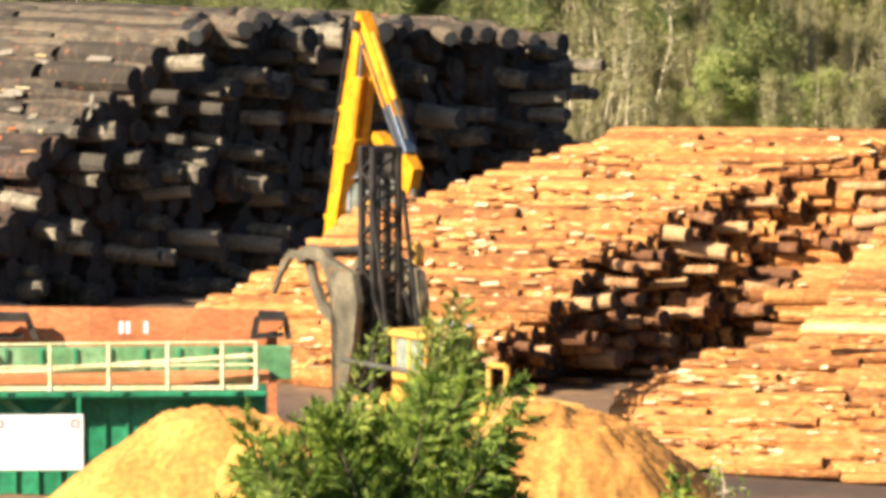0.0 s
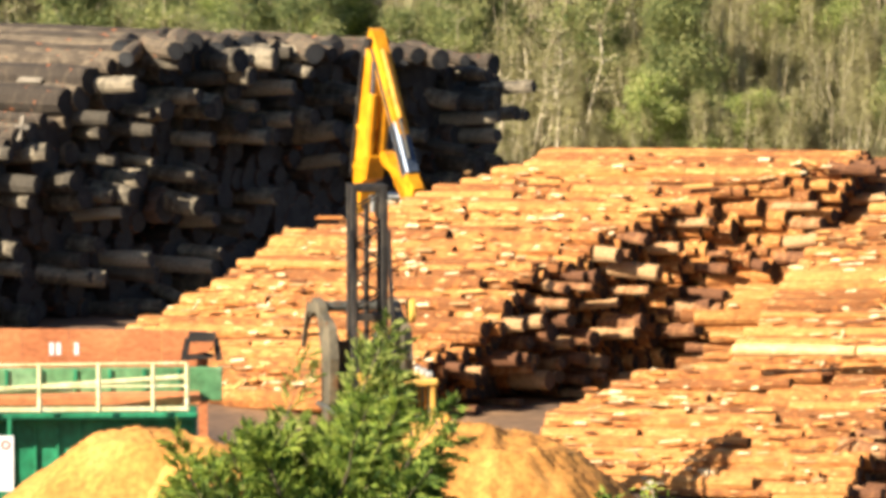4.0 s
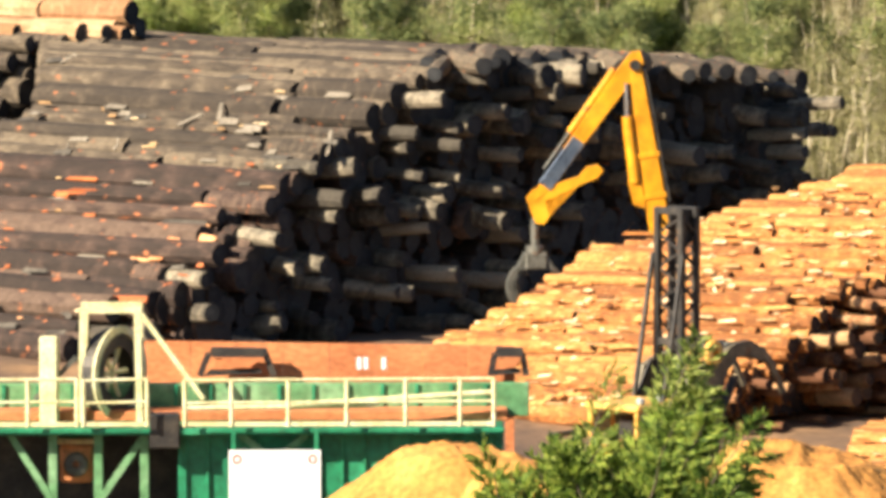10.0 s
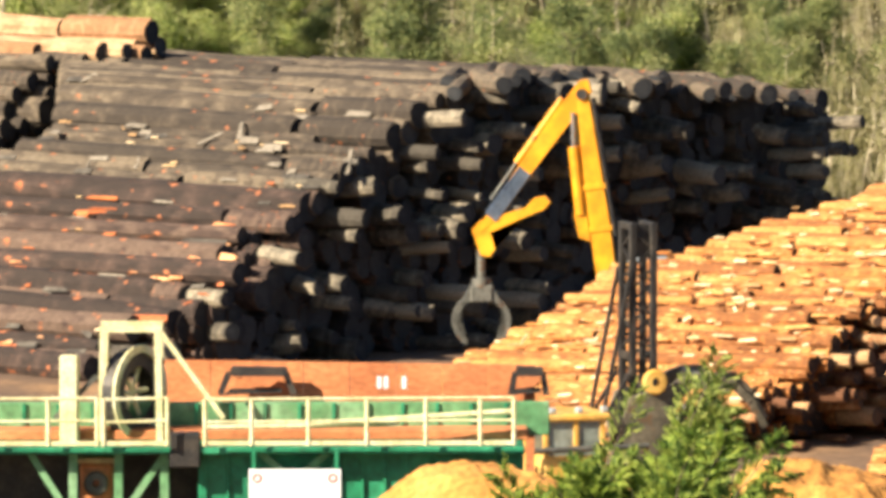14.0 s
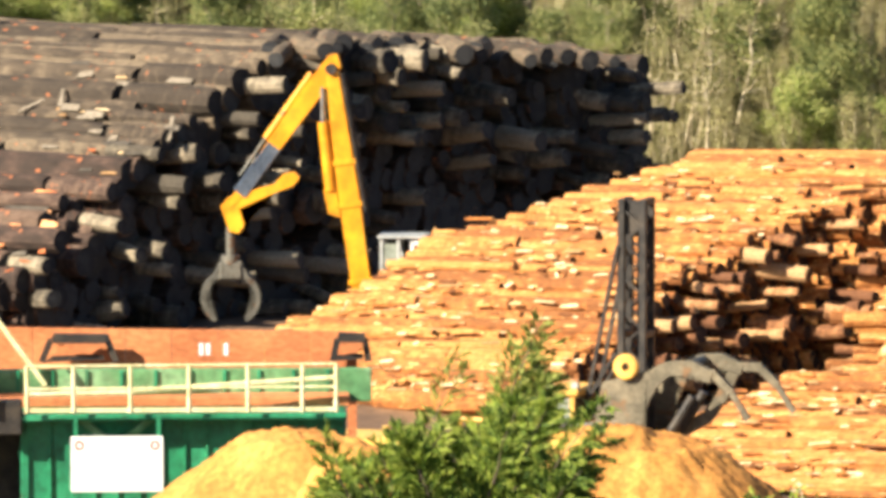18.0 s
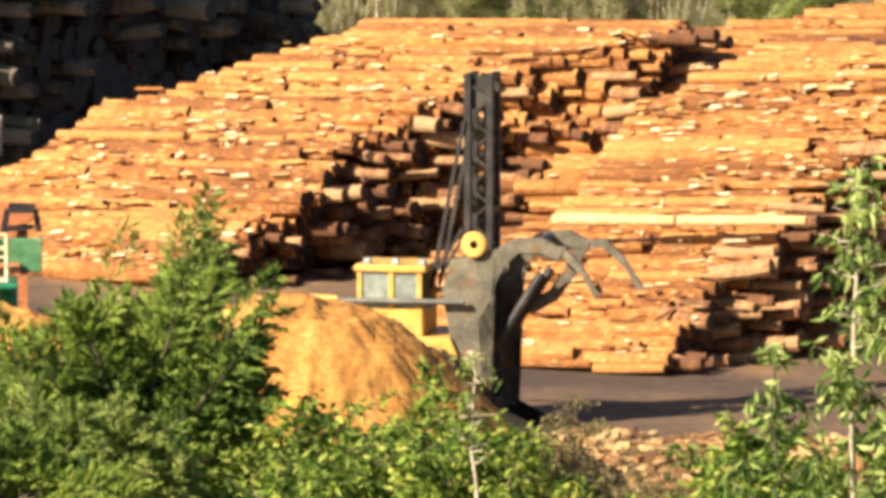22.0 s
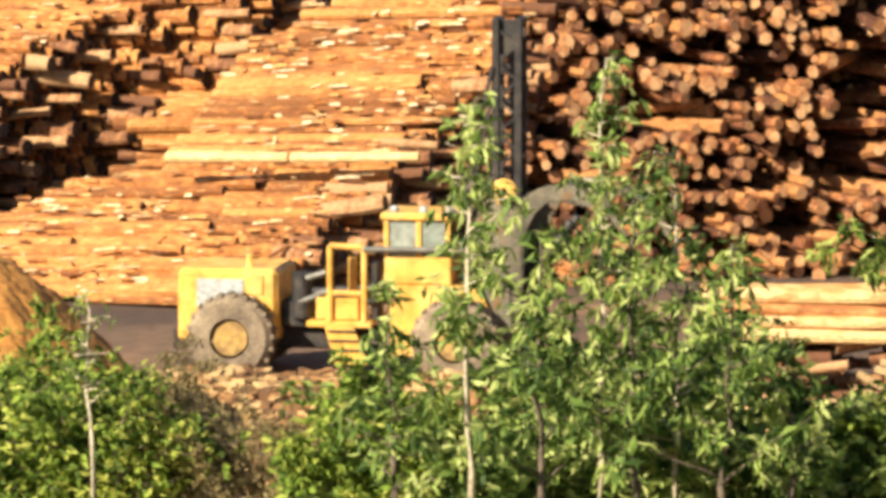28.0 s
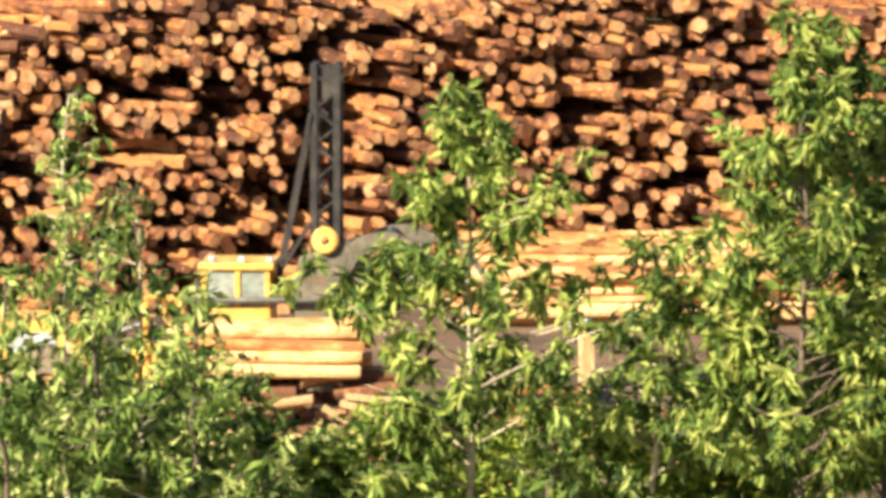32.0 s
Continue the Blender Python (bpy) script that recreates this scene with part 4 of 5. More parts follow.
    # mast: two uprights of two rails each, cross braces, stays
    mast = part("mast", box(bmesh.new(), (0.7, -0.7, 0.5), (1.7, 0.7, 0.9), 0.04), steel_dark, t, "black steel lift mast")
    for y0 in (-0.44, 0.44):
        for x0 in (0.88, 1.5):
            part("mast_rail", box(bmesh.new(), (x0 - 0.10, y0 - 0.09, 0.6), (x0 + 0.10, y0 + 0.09, 9.9), 0.02), steel_dark, mast)
        bm = bmesh.new()
        for i in range(9):
            z = 1.0 + i * 0.96
            beam(bm, (0.9, y0, z), (1.48, y0, z + 0.48), 0.06, 0.06)
            beam(bm, (1.48, y0, z + 0.48), (0.9, y0, z + 0.96), 0.07, 0.07)
        part("lattice", bm, steel_dark, mast)
    for x0 in (0.88, 1.5):
        bm = bmesh.new()
        for i in range(9):
            z = 1.0 + i * 0.96
            beam(bm, (x0, -0.42, z), (x0, 0.42, z + 0.48), 0.06, 0.06)
            beam(bm, (x0, 0.42, z + 0.48), (x0, -0.42, z + 0.96), 0.06, 0.06)
        part("lattice", bm, steel_dark, mast)
    for z in (2.2, 6.0, 9.7):
        for x0 in (0.88, 1.5):
            part("crosspiece", box(bmesh.new(), (x0 - 0.09, -0.44, z), (x0 + 0.09, 0.44, z + 0.2), 0.02), steel_dark, mast)
    for y0 in (-0.55, 0.55):
        bm = bmesh.new()
        beam(bm, (-0.15, y0, 3.9), (0.8, y0, 8.6), 0.1, 0.1)
        part("mast_stay", bm, steel_dark, mast)
        bm = bmesh.new()
        beam(bm, (-0.1, y0, 4.2), (0.75, y0, 5.6), 0.09, 0.09)
        part("mast_stay", bm, steel_dark, mast)
    part("head_plate", box(bmesh.new(), (0.8, -0.36, 8.9), (1.6, -0.3, 9.86), 0.02), steel_dark, mast)
    part("lift_ram", rod(bmesh.new(), (1.3, 0, 0.7), (1.3, 0, 9.3), 0.08, n=10), steel_dark, mast)
    # grapple carriage: keyed up and down the mast
    # box in dark steel, coloured for the shaded gap between the side plates
    g = part("grapple", box(bmesh.new(), (1.3, -0.9, 1.0), (1.5, 0.9, 4.4), 0.04), steel_dark, t, "grey steel log grapple with curved tines")
    for y0, k in ((-1.05, 0.0), (1.05, 0.34)):
        bm = bmesh.new()
        body = [(0.55, 4.78), (0.30, 3.95), (0.52, 2.72), (0.84, 1.47), (1.2, 0.54), (1.66, 0.52), (1.46, 0.97), (1.48, 1.97), (1.32, 3.1), (1.68, 3.72),
                (1.84, 4.22), (2.08, 4.68), (1.84, 5.12), (1.21, 4.98)]
        plate(bm, [(x + k, z) for x, z in body], y0 - 0.12, y0 + 0.12)
        part("side_plate", bm, steel_olive, g)
        bm = bmesh.new()
        rim = [(1.84, 5.12), (2.14, 5.32), (2.46, 5.42), (3.08, 5.46), (3.7, 5.16), (3.6, 4.84), (3.08, 5.06), (2.46, 5.02), (2.08, 4.68)]
        plate(bm, [(x + k, z) for x, z in rim], y0 - 0.12, y0 + 0.12)
        part("claw", bm, steel_olive, g, "curved olive-grey grapple claw")
        bm = bmesh.new()
        e = 0.8 if y0 > 0 else 0.0
        beam(bm, (3.5 + k, y0, 5.1), (3.75 + e, y0, 5.1), 0.18, 0.24)
        beam(bm, (3.65 + e, y0, 5.12), (4.2 + e, y0, 4.6), 0.16, 0.22)
        beam(bm, (4.17 + e, y0, 4.64), (4.68 + e, y0, 3.85), 0.12, 0.16)
        part("tine", bm, steel_olive, g, "bent olive-grey grapple tine")
        bm = bmesh.new()
        plate(bm, [(1.5, 0.25), (2.2, 0.18), (3.3, 0.12), (3.3, 0.02), (1.1, 0.02), (1.0, 0.9), (1.5, 0.9)], y0 - 0.1, y0 + 0.1)
        part("fork", bm, steel_dark, g)
        bm = bmesh.new()
        rod(bm, (1.6, y0 * 0.6, 2.2), (3.0, y0 * 0.6, 4.4), 0.14, n=10)
        part("tine_ram", bm, steel_dark, g)
    part("lower_claw", plate(bmesh.new(), [(3.64, 4.98), (3.32, 4.35), (2.94, 3.82), (2.34, 3.5), (1.84, 3.66), (1.9, 3.3), (2.44, 3.12), (3.14, 3.5), (3.62, 4.2), (3.94, 4.9)], 0.75, 0.93), steel_olive, g, "curved olive-grey lower claw")
    part("head", disc(bmesh.new(), (1.25, -1.3, 5.25), 0.36, 0.2, 18, 0.12), yellow, g, "yellow cable sheave")
    part("cross_tube", rod(bmesh.new(), (2.9, -1.15, 5.25), (2.9, 1.15, 5.25), 0.16, n=10), steel_grey, g)
    moving["grapple"] = g
    return t, moving


# ---- the slewing log crane ----
BOOM, STICK, PIVOT = 8.55, 6.0, 2.35


def crane():
    t = thing("log_crane", "orange-yellow knuckle-boom log crane with a grey grapple", "log crane")
    moving = {}
    for y0 in (-1.25, 1.25):
        bm = bmesh.new()
        out = [(1.9 * math.cos(a) + (1.0 if math.cos(a) > 0 else -1.0), 0.45 + 0.45 * math.sin(a)) for a in [2 * math.pi * i / 20 for i in range(20)]]
        plate(bm, [(x * 0.8, z) for x, z in out], y0 - 0.3, y0 + 0.3)
        bmesh.ops.rotate(bm, verts=bm.verts[:], matrix=Matrix.Rotation(radians(65), 3, "Z"))
        tr = part("track", bm, steel_dark, t)
        for i in range(6):
            bm = disc(bmesh.new(), (-1.6 + 0.64 * i, y0, 0.42), 0.24, 0.68, 14)
            bmesh.ops.rotate(bm, verts=bm.verts[:], matrix=Matrix.Rotation(radians(65), 3, "Z"))
            part("roller", bm, steel_grey, tr)
    part("undercarriage", box(bmesh.new(), (-1.3, -1.0, 0.4), (1.3, 1.0, 1.0), 0.06), steel_dark, t)
    part("cab_riser", box(bmesh.new(), (0.9, -0.5, 0.9), (2.1, 0.7, 3.52), 0.05), steel_dark, t)
    part("cab", box(bmesh.new(), (0.5, -0.7, 3.5), (2.55, 0.9, 3.68), 0.05), steel_grey, t)
    for x0 in (0.6, 1.2, 2.45):
        for y0 in (-0.62, 0.82):
            part("cab_post", box(bmesh.new(), (x0 - 0.06, y0 - 0.06, 3.68), (x0 + 0.06, y0 + 0.06, 4.88), 0.01), pale_metal, t, "pale steel cab guard post")
    part("cab_roof", box(bmesh.new(), (0.45, -0.75, 4.88), (2.2, 0.95, 4.98), 0.03), pale_metal, t)
    part("cab_back", box(bmesh.new(), (0.6, 0.9, 3.68), (2.5, 0.94, 4.88), 0.01), steel_dark, t)
    for x0, x1 in ((0.66, 1.14), (1.75, 2.36)):
        part("pane", box(bmesh.new(), (x0, -0.63, 3.72), (x1, -0.6, 4.7)), cab_glass, t)
    for x0, x1, z0, z1 in ((1.62, 1.76, 3.66, 4.78), (2.36, 2.5, 3.66, 4.78), (1.62, 2.5, 4.66, 4.8), (1.62, 2.5, 3.62, 3.74)):
        part("window_frame", box(bmesh.new(), (x0, -0.74, z0), (x1, -0.66, z1), 0.02), white, t, "white cab window frame")
    part("cab_lamp", disc(bmesh.new(), (1.38, -0.8, 4.0), 0.24, 0.16, 16), yellow, t, "yellow work lamp")
    part("turntable", rod(bmesh.new(), (0, 0, 1.0), (0, 0, 1.3), 0.85, n=24), steel_dark, t)
    up = part("upper_frame", box(bmesh.new(), (-2.0, -1.0, 1.32), (1.0, 1.0, 1.6), 0.06), steel_dark, t)
    part("engine_cover", box(bmesh.new(), (-2.0, -1.0, 1.61), (-0.8, 1.0, 1.95), 0.1), steel_dark, up)
    part("boom_foot", plate(bmesh.new(), [(-0.5, 1.66), (0.8, 1.66), (0.35, 2.6), (-0.3, 2.6)], -0.45, 0.45), crane_yellow, up)
    moving["upper"] = up
    # boom lies along +x in its own space, its ram beneath
    bm = bmesh.new()
    plate(bm, [(-0.25, -0.28), (0.6, -0.36), (4.2, -0.38), (6.6, -0.3), (8.4, -0.2), (8.8, 0), (8.5, 0.22), (6.4, 0.28), (4.0, 0.34), (0.4, 0.3), (-0.25, 0.28)], -0.3, 0.3)
    b = part("boom", bm, crane_yellow, t, "orange-yellow steel boom")
    for x0 in (0.9, 3.6, 5.1):
        part("boom_band", box(bmesh.new(), (x0, -0.34, -0.45), (x0 + 0.2, 0.34, 0.42), 0.02), crane_yellow, b)
    for y0 in (-0.42, 0.42):
        part("boom_ram", rod(bmesh.new(), (4.3, y0 * 0.6, -0.62), (6.7, y0 * 0.6, -0.55), 0.2, n=14), crane_yellow, b)
        part("ram_rod", rod(bmesh.new(), (6.7, y0 * 0.6, -0.55), (7.9, y0 * 0.6, -0.4), 0.08, n=8), chrome, b)
        part("boom_hose", rod(bmesh.new(), (3.4, y0 * 0.85, 0.5), (8.3, y0 * 0.85, 0.36), 0.05), steel_dark, b)
    part("ram_bracket", plate(bmesh.new(), [(3.3, -0.4), (3.5, -0.8), (4.35, -0.86), (4.6, -0.42)], -0.34, 0.34), crane_yellow, b)
    part("elbow_pin", rod(bmesh.new(), (8.5, -0.42, 0), (8.5, 0.42, 0), 0.2, n=14), steel_dark, b)
    moving["boom"] = b
    bm = bmesh.new()
    plate(bm, [(-0.5, 0.1), (-0.2, -0.26), (0.5, -0.3), (3.2, -0.24), (5.8, -0.12), (6.1, 0), (5.8, 0.16), (3.6, 0.28), (0.8, 0.36), (-0.3, 0.32)], -0.24, 0.24)
    s = part("stick", bm, crane_yellow, t, "orange-yellow steel stick")
    part("stick_sleeve", box(bmesh.new(), (3.4, -0.26, -0.27), (5.5, 0.26, 0.26), 0.03), steel_blue, s, "blue-grey steel sleeve")
    part("stick_ram", rod(bmesh.new(), (0.6, -0.1, 0.46), (3.4, -0.1, 0.42), 0.12, n=10), crane_yellow, s)
    part("stick_hose", rod(bmesh.new(), (0.3, -0.27, -0.05), (5.4, -0.27, -0.02), 0.06), steel_dark, s)
    part("stick_rod", rod(bmesh.new(), (3.4, -0.1, 0.42), (5.0, -0.1, 0.38), 0.06, n=8), steel_grey, s)
    moving["stick"] = s
    # knuckle at the stick's tip, x along it
    bm = bmesh.new()
    plate(bm, [(-2.6, 0.1), (-2.5, 0.36), (-2.1, 0.42), (-1.7, 0.2), (0, 0.3), (0.36, 0.1), (0.36, -0.85), (0.08, -1.0), (-0.2, -0.8), (-0.24, -0.2), (-1.6, -0.1), (-2.3, -0.08)], -0.22, 0.22)
    j = part("knuckle", bm, crane_yellow, t, "orange-yellow knuckle link")
    moving["knuckle"] = j
    # grapple hangs along -z
    bm = bmesh.new()
    rod(bm, (0, 0, 0.1), (0, 0, -0.9), 0.16, n=12)
    rod(bm, (0, 0, -0.9), (0, 0, -1.2), 0.34, n=16)
    g = part("grapple", bm, steel_grey, t, "grey steel log grapple")
    part("rotator_box", box(bmesh.new(), (-0.4, -0.34, -1.75), (0.4, 0.34, -1.15), 0.06), steel_grey, g)
    for s_ in (-1, 1):
        bm = bmesh.new()
        out, inn = [], []
        for i in range(13):
            a = radians(100 + 11.5 * i)
            out.append((s_ * -1.0 * math.cos(a) * 1.05, -2.4 + 1.0 * math.sin(a)))
            w = 0.24 - 0.008 * i
            inn.append((s_ * -(1.0 - w) * math.cos(a) * 1.05, -2.4 + (1.0 - w) * math.sin(a)))
        plate(bm, out + inn[::-1], -0.3 * 0 - 0.22, 0.22)
        part("jaw", bm, steel_grey, g, "curved grey grapple jaw")
        bm = bmesh.new()
        plate(bm, [(s_ * 0.06, -1.15), (s_ * 0.36, -1.1), (s_ * 0.72, -1.8), (s_ * 0.06, -1.62)], -0.26, 0.26)
        part("jaw_arm", bm, steel_grey, g)
    moving["grapple"] = g
    return t, moving


LOADER, LOADER_PARTS = loader()
CRANE, CRANE_PARTS = crane()


# ---- plants ----
class Leaves:
    """Gathers clumps of folded leaf blades and lays them into one mesh."""

    def __init__(self, seed):
        self.rs, self.vs = np.random.RandomState(seed), []

    def clump(self, c, r, n, size, drop=0.3, long=5.0, way=None):
        rs = self.rs
        d = rs.normal(size=(n, 3))
        d /= np.linalg.norm(d, axis=1)[:, None]
        p = np.array(c) + d * np.array(r) * rs.rand(n, 1) ** 0.45
        a = np.stack([rs.uniform(-1, 1, n), rs.uniform(-1, 1, n), rs.uniform(-drop - 0.5, 0.5, n)], 1)
        if way is not None:
            a = np.array(way) + a * 0.6
        a /= np.linalg.norm(a, axis=1)[:, None]
        s = np.cross(a, rs.normal(size=(n, 3)) * (1.0, 0.7, 1.0))
        s /= np.linalg.norm(s, axis=1)[:, None]
        k = size * rs.uniform(0.6, 1.3, (n, 1))
        mid, up = p + a * k * 0.5, np.cross(s, a) * k * 0.12
        self.vs.append(np.stack([p, mid + s * k / long + up, p + a * k, mid - s * k / long + up], 1).reshape(-1, 3))

    def part(self, name, material, parent):
        v = np.concatenate(self.vs)
        i = np.arange(0, len(v), 4)
        f = np.concatenate([np.stack([i, i + 1, i + 2], 1), np.stack([i, i + 2, i + 3], 1)])
        me = bpy.data.meshes.new(name)
        me.from_pydata(v.tolist(), [], f.tolist())
        me.materials.append(material)
        ob = new(name, me)
        ob.parent = parent
        return ob


def tube(bm, pts, r1, r2, sides=6):
    """One continuous tapering stem through the points."""
    rings, n = [], len(pts) - 1
    for i, p in enumerate(pts):
        q = (pts[min(n, i + 1)] - pts[max(0, i - 1)]).to_track_quat("Z", "Y").to_matrix()
        r = r1 + (r2 - r1) * i / n
        rings.append([bm.verts.new(p + q @ Vector((r * math.cos(2 * math.pi * k / sides), r * math.sin(2 * math.pi * k / sides), 0))) for k in range(sides)])
    for A, B in zip(rings, rings[1:]):
        for k in range(sides):
            bm.faces.new((A[k], A[(k + 1) % sides], B[(k + 1) % sides], B[k]))
    bm.faces.new(rings[0][::-1]), bm.faces.new(rings[-1])


def limb(bm, a, b, r1, r2, rnd, sag=0.1, n=5):
    """A bent, tapering limb; gives back its points."""
    a, b = Vector(a), Vector(b)
    pts = [a.lerp(b, i / n) + Vector((rnd.gauss(0, sag), rnd.gauss(0, sag), 0)) * (0 if i == 0 else 1) * 0.3 for i in range(n + 1)]
    tube(bm, pts, r1, r2)
    return pts


def sapling(u, d, v_top, width, seed, label, leaf=leaf_sapling, stem=stem_pale, dense=1.0, bare=0.25, size=0.31, radius=0.065):
    """A slender trunk, open whorls of thin limbs, drooping bunches of leaves at their ends."""
    rnd = random.Random(seed)
    p = spot(u, d)
    p.z = lay(p.x, p.y)
    h = height(v_top, d) - p.z
    t = thing("sapling", label, "tree", Matrix.Translation(p), "trees on the bank")
    bm, twigs = bmesh.new(), bmesh.new()
    pts = limb(bm, (0, 0, -0.1), (rnd.uniform(-0.1, 0.1), 0, h * 0.97), radius, 0.014, rnd, 0.12, 9)
    crown = Leaves(seed)
    n = int(24 * h / 5 * (0.6 + 0.4 * dense))
    for i in range(n):
        f = bare + (1 - bare) * (i + rnd.random()) / n
        k = min(8, int(f * 9))
        base = pts[k].lerp(pts[k + 1], f * 9 - k)
        reach = width * 0.62 * (1.1 - f) ** 0.9 * rnd.uniform(0.35, 1.15)
        a = rnd.uniform(0, 2 * math.pi)
        tip = base + Vector((math.cos(a) * reach, math.sin(a) * reach, reach * rnd.uniform(0.2, 0.8)))
        q = limb(twigs, base, tip, 0.02, 0.006, rnd, 0.3, 5)
        for e in q[2:]:
            if rnd.random() < 0.82:
                w = 0.13 + 0.07 * (1 - f)
                crown.clump(e, (w, w, w), max(3, int((3 + 11 * (1 - f)) * dense)), size, 1.3, 6.2)
    crown.clump((pts[-1].x, pts[-1].y, h * 0.93), (0.08, 0.08, 0.4), int(8 * dense), size * 0.8)
    part("trunk", bm, stem, t, smooth=True)
    tagged(part("branch", twigs, stem, t, smooth=True), kind="stuff")
    crown.part("crown", leaf, t)
    return t


def evergreen(u, d, v_top, width, seed, label, stems=20, lean=0.0, leaf=leaf_bush, fill=6):
    """Feathery plumes that fan out from one root and bow over at the tip, with needles along every twig."""
    rnd = random.Random(seed)
    p = spot(u, d)
    p.z = lay(p.x, p.y)
    h = height(v_top, d) - p.z
    t = thing("evergreen_shrub", label, "shrub", Matrix.Translation(p), "shrubs on the bank")
    bm, crown = bmesh.new(), Leaves(seed)
    for i in range(stems):
        x = (2 * (i + rnd.random()) / stems - 1) * width / 2
        y = rnd.uniform(-0.35, 0.35) * width
        top = h * (1 - (0.78 if width > 2.5 else 0.6) * abs(2 * x / width) ** 1.25) * rnd.uniform(0.5 if width > 2.5 else 0.85, 1.0)
        foot = Vector((x * 0.2, y * 0.25, -0.1 + 0.2 * top * rnd.random()))
        end = Vector((x + lean * top, y, top))
        bow = Vector((math.copysign(rnd.uniform(0.1, 0.35) * min(1.0, width / 4), x + lean * 6) * (end - foot).length, rnd.gauss(0, 0.3), -rnd.uniform(0.06, 0.26) * top))
        q, r0 = [], 0.04
        for k in range(9):
            f = k / 8
            q.append(foot.lerp(end, f) + bow * (f * f) * 0.8 + Vector((rnd.gauss(0, 0.03), rnd.gauss(0, 0.03), 0)))
        tube(bm, q, r0, 0.006, 5)
        m = int(3.6 * (end - foot).length) + 6
        for j in range(m):
            f = 0.22 + 0.78 * j / m
            k = min(7, int(f * 8))
            b = q[k].lerp(q[k + 1], f * 8 - k)
            way = (q[k + 1] - q[k]).normalized()
            side = way.cross(Vector((rnd.gauss(0, 0.6), -1, rnd.gauss(0, 0.4)))).normalized()
            for sgn in (-1, 1):
                L = (0.2 + 0.8 * (1 - f)) * rnd.uniform(0.5, 1.35)
                e = b + (way * 0.85 + side * sgn * 0.7 + Vector((0, rnd.gauss(0, 0.35), -0.22 + rnd.gauss(0, 0.12)))) * L
                for g in (0.2, 0.45, 0.7, 0.95):
                    crown.clump(b.lerp(e, g), (0.03, 0.03, 0.03), fill, 0.2, 0.0, 9.0, (e - b).normalized())
    tagged(part("stem", bm, stem_brown, t), kind="stuff")
    crown.part("foliage", leaf, t)
    return t


def bush(u, d, v_top, width, seed, label, leaf, n=14, size=0.11, spray=True, fill=60, depth=None, name="shrub", lean=0.0):
    """A many-stemmed shrub, its sprays rising unevenly."""
    rnd = random.Random(seed)
    p = spot(u, d)
    p.z = lay(p.x, p.y)
    h = height(v_top, d) - p.z
    t = thing(name, label, "shrub", Matrix.Translation(p), "shrubs on the bank")
    bm, crown = bmesh.new(), Leaves(seed)
    for i in range(n):
        x = (2 * (i + rnd.random()) / n - 1) * width / 2
        y = rnd.uniform(-0.5, 0.5) * (depth or width * 0.6)
        top = h * (1 - 0.55 * abs(2 * x / width) ** 1.6) * rnd.uniform(0.72, 1.0)
        q = limb(bm, (x * 0.35, y * 0.3, -0.1), (x + lean * top, y, top), 0.05, 0.008, rnd, 0.25, 6)
        for k, e in enumerate(q[1:]):
            w = 0.55 if not spray else 0.52 - 0.07 * k
            crown.clump(e, (w, w, w * 0.8), fill, size)
            if spray:
                for _ in range(2):
                    s = e + Vector((rnd.uniform(-0.7, 0.7), rnd.uniform(-0.5, 0.5), rnd.uniform(-0.1, 0.5)))
                    limb(bm, e, s, 0.012, 0.004, rnd, 0.05, 2)
                    crown.clump(e.lerp(s, 0.75), (0.24, 0.2, 0.14), fill // 3, size)
    tagged(part("stem", bm, stem_brown, t), kind="stuff")
    crown.part("foliage", leaf, t)
    return t


EVER = "dark green feathery evergreen shrub before the sawdust"
LOW = "bright green low shrub on the bank"
PLUME = "airy yellow-green evergreen sprays above the shrub"
evergreen(520, 113, 810, 4.4, 19, "yellow-green low evergreen shrub", 26, 0.0, leaf_plume)
evergreen(620, 113, 850, 3.0, 18, "yellow-green low evergreen shrub", 24, 0.0, leaf_plume)
evergreen(590, 118, 665, 5.0, 21, EVER, 34)
evergreen(540, 118.3, 530, 2.7, 22, "dark green shrub with upright feathery sprays", 17, 0.0)
evergreen(540, 118.6, 470, 2.6, 17, PLUME, 10, 0.07, leaf_plume, 2)
evergreen(690, 118, 515, 4.4, 20, EVER, 38, 0.11)
evergreen(730, 118, 610, 2.6, 16, EVER, 26, 0.27)
evergreen(668, 119, 490, 1.7, 23, "dark green shrub with upright feathery sprays", 12, 0.13)
evergreen(672, 119.4, 385, 1.3, 12, PLUME, 10, 0.17, leaf_plume, 3)
evergreen(440, 109, 920, 4.6, 15, "dark green low evergreen shrub", 24)
evergreen(330, 110, 960, 3.6, 14, "dark green low evergreen shrub", 16)
evergreen(440, 116, 770, 3.4, 24, "dark green low evergreen shrub", 18)
bush(1010, 117, 885, 3.4, 25, LOW, leaf_low, 18, 0.24, fill=31)
bush(1200, 116, 850, 3.6, 26, LOW, leaf_low, 18, 0.24, fill=31)
bush(1420, 114, 900, 2.8, 27, "dry brown and green shrub on the bank", leaf_dry, 12, 0.11, fill=70)
bush(1290, 112, 930, 4.0, 28, LOW, leaf_low, 18, 0.24, fill=29)
bush(1080, 112, 960, 4.0, 36, LOW, leaf_low, 16, 0.24, fill=29)
bush(1600, 112, 1030, 3.6, 29, "dry brown and green shrub on the bank", leaf_dry, 12, 0.11, fill=70)
bush(1800, 110, 940, 3.4, 30, "bright green shrub below the saplings", leaf_low, 14, 0.24, fill=39)
bush(2120, 110, 880, 4.0, 31, "leafy green shrub below the saplings", leaf_sapling, 16, 0.3, fill=28)
bush(2420, 109, 850, 3.6, 32, "leafy green shrub below the saplings", leaf_sapling, 15, 0.3, fill=28)
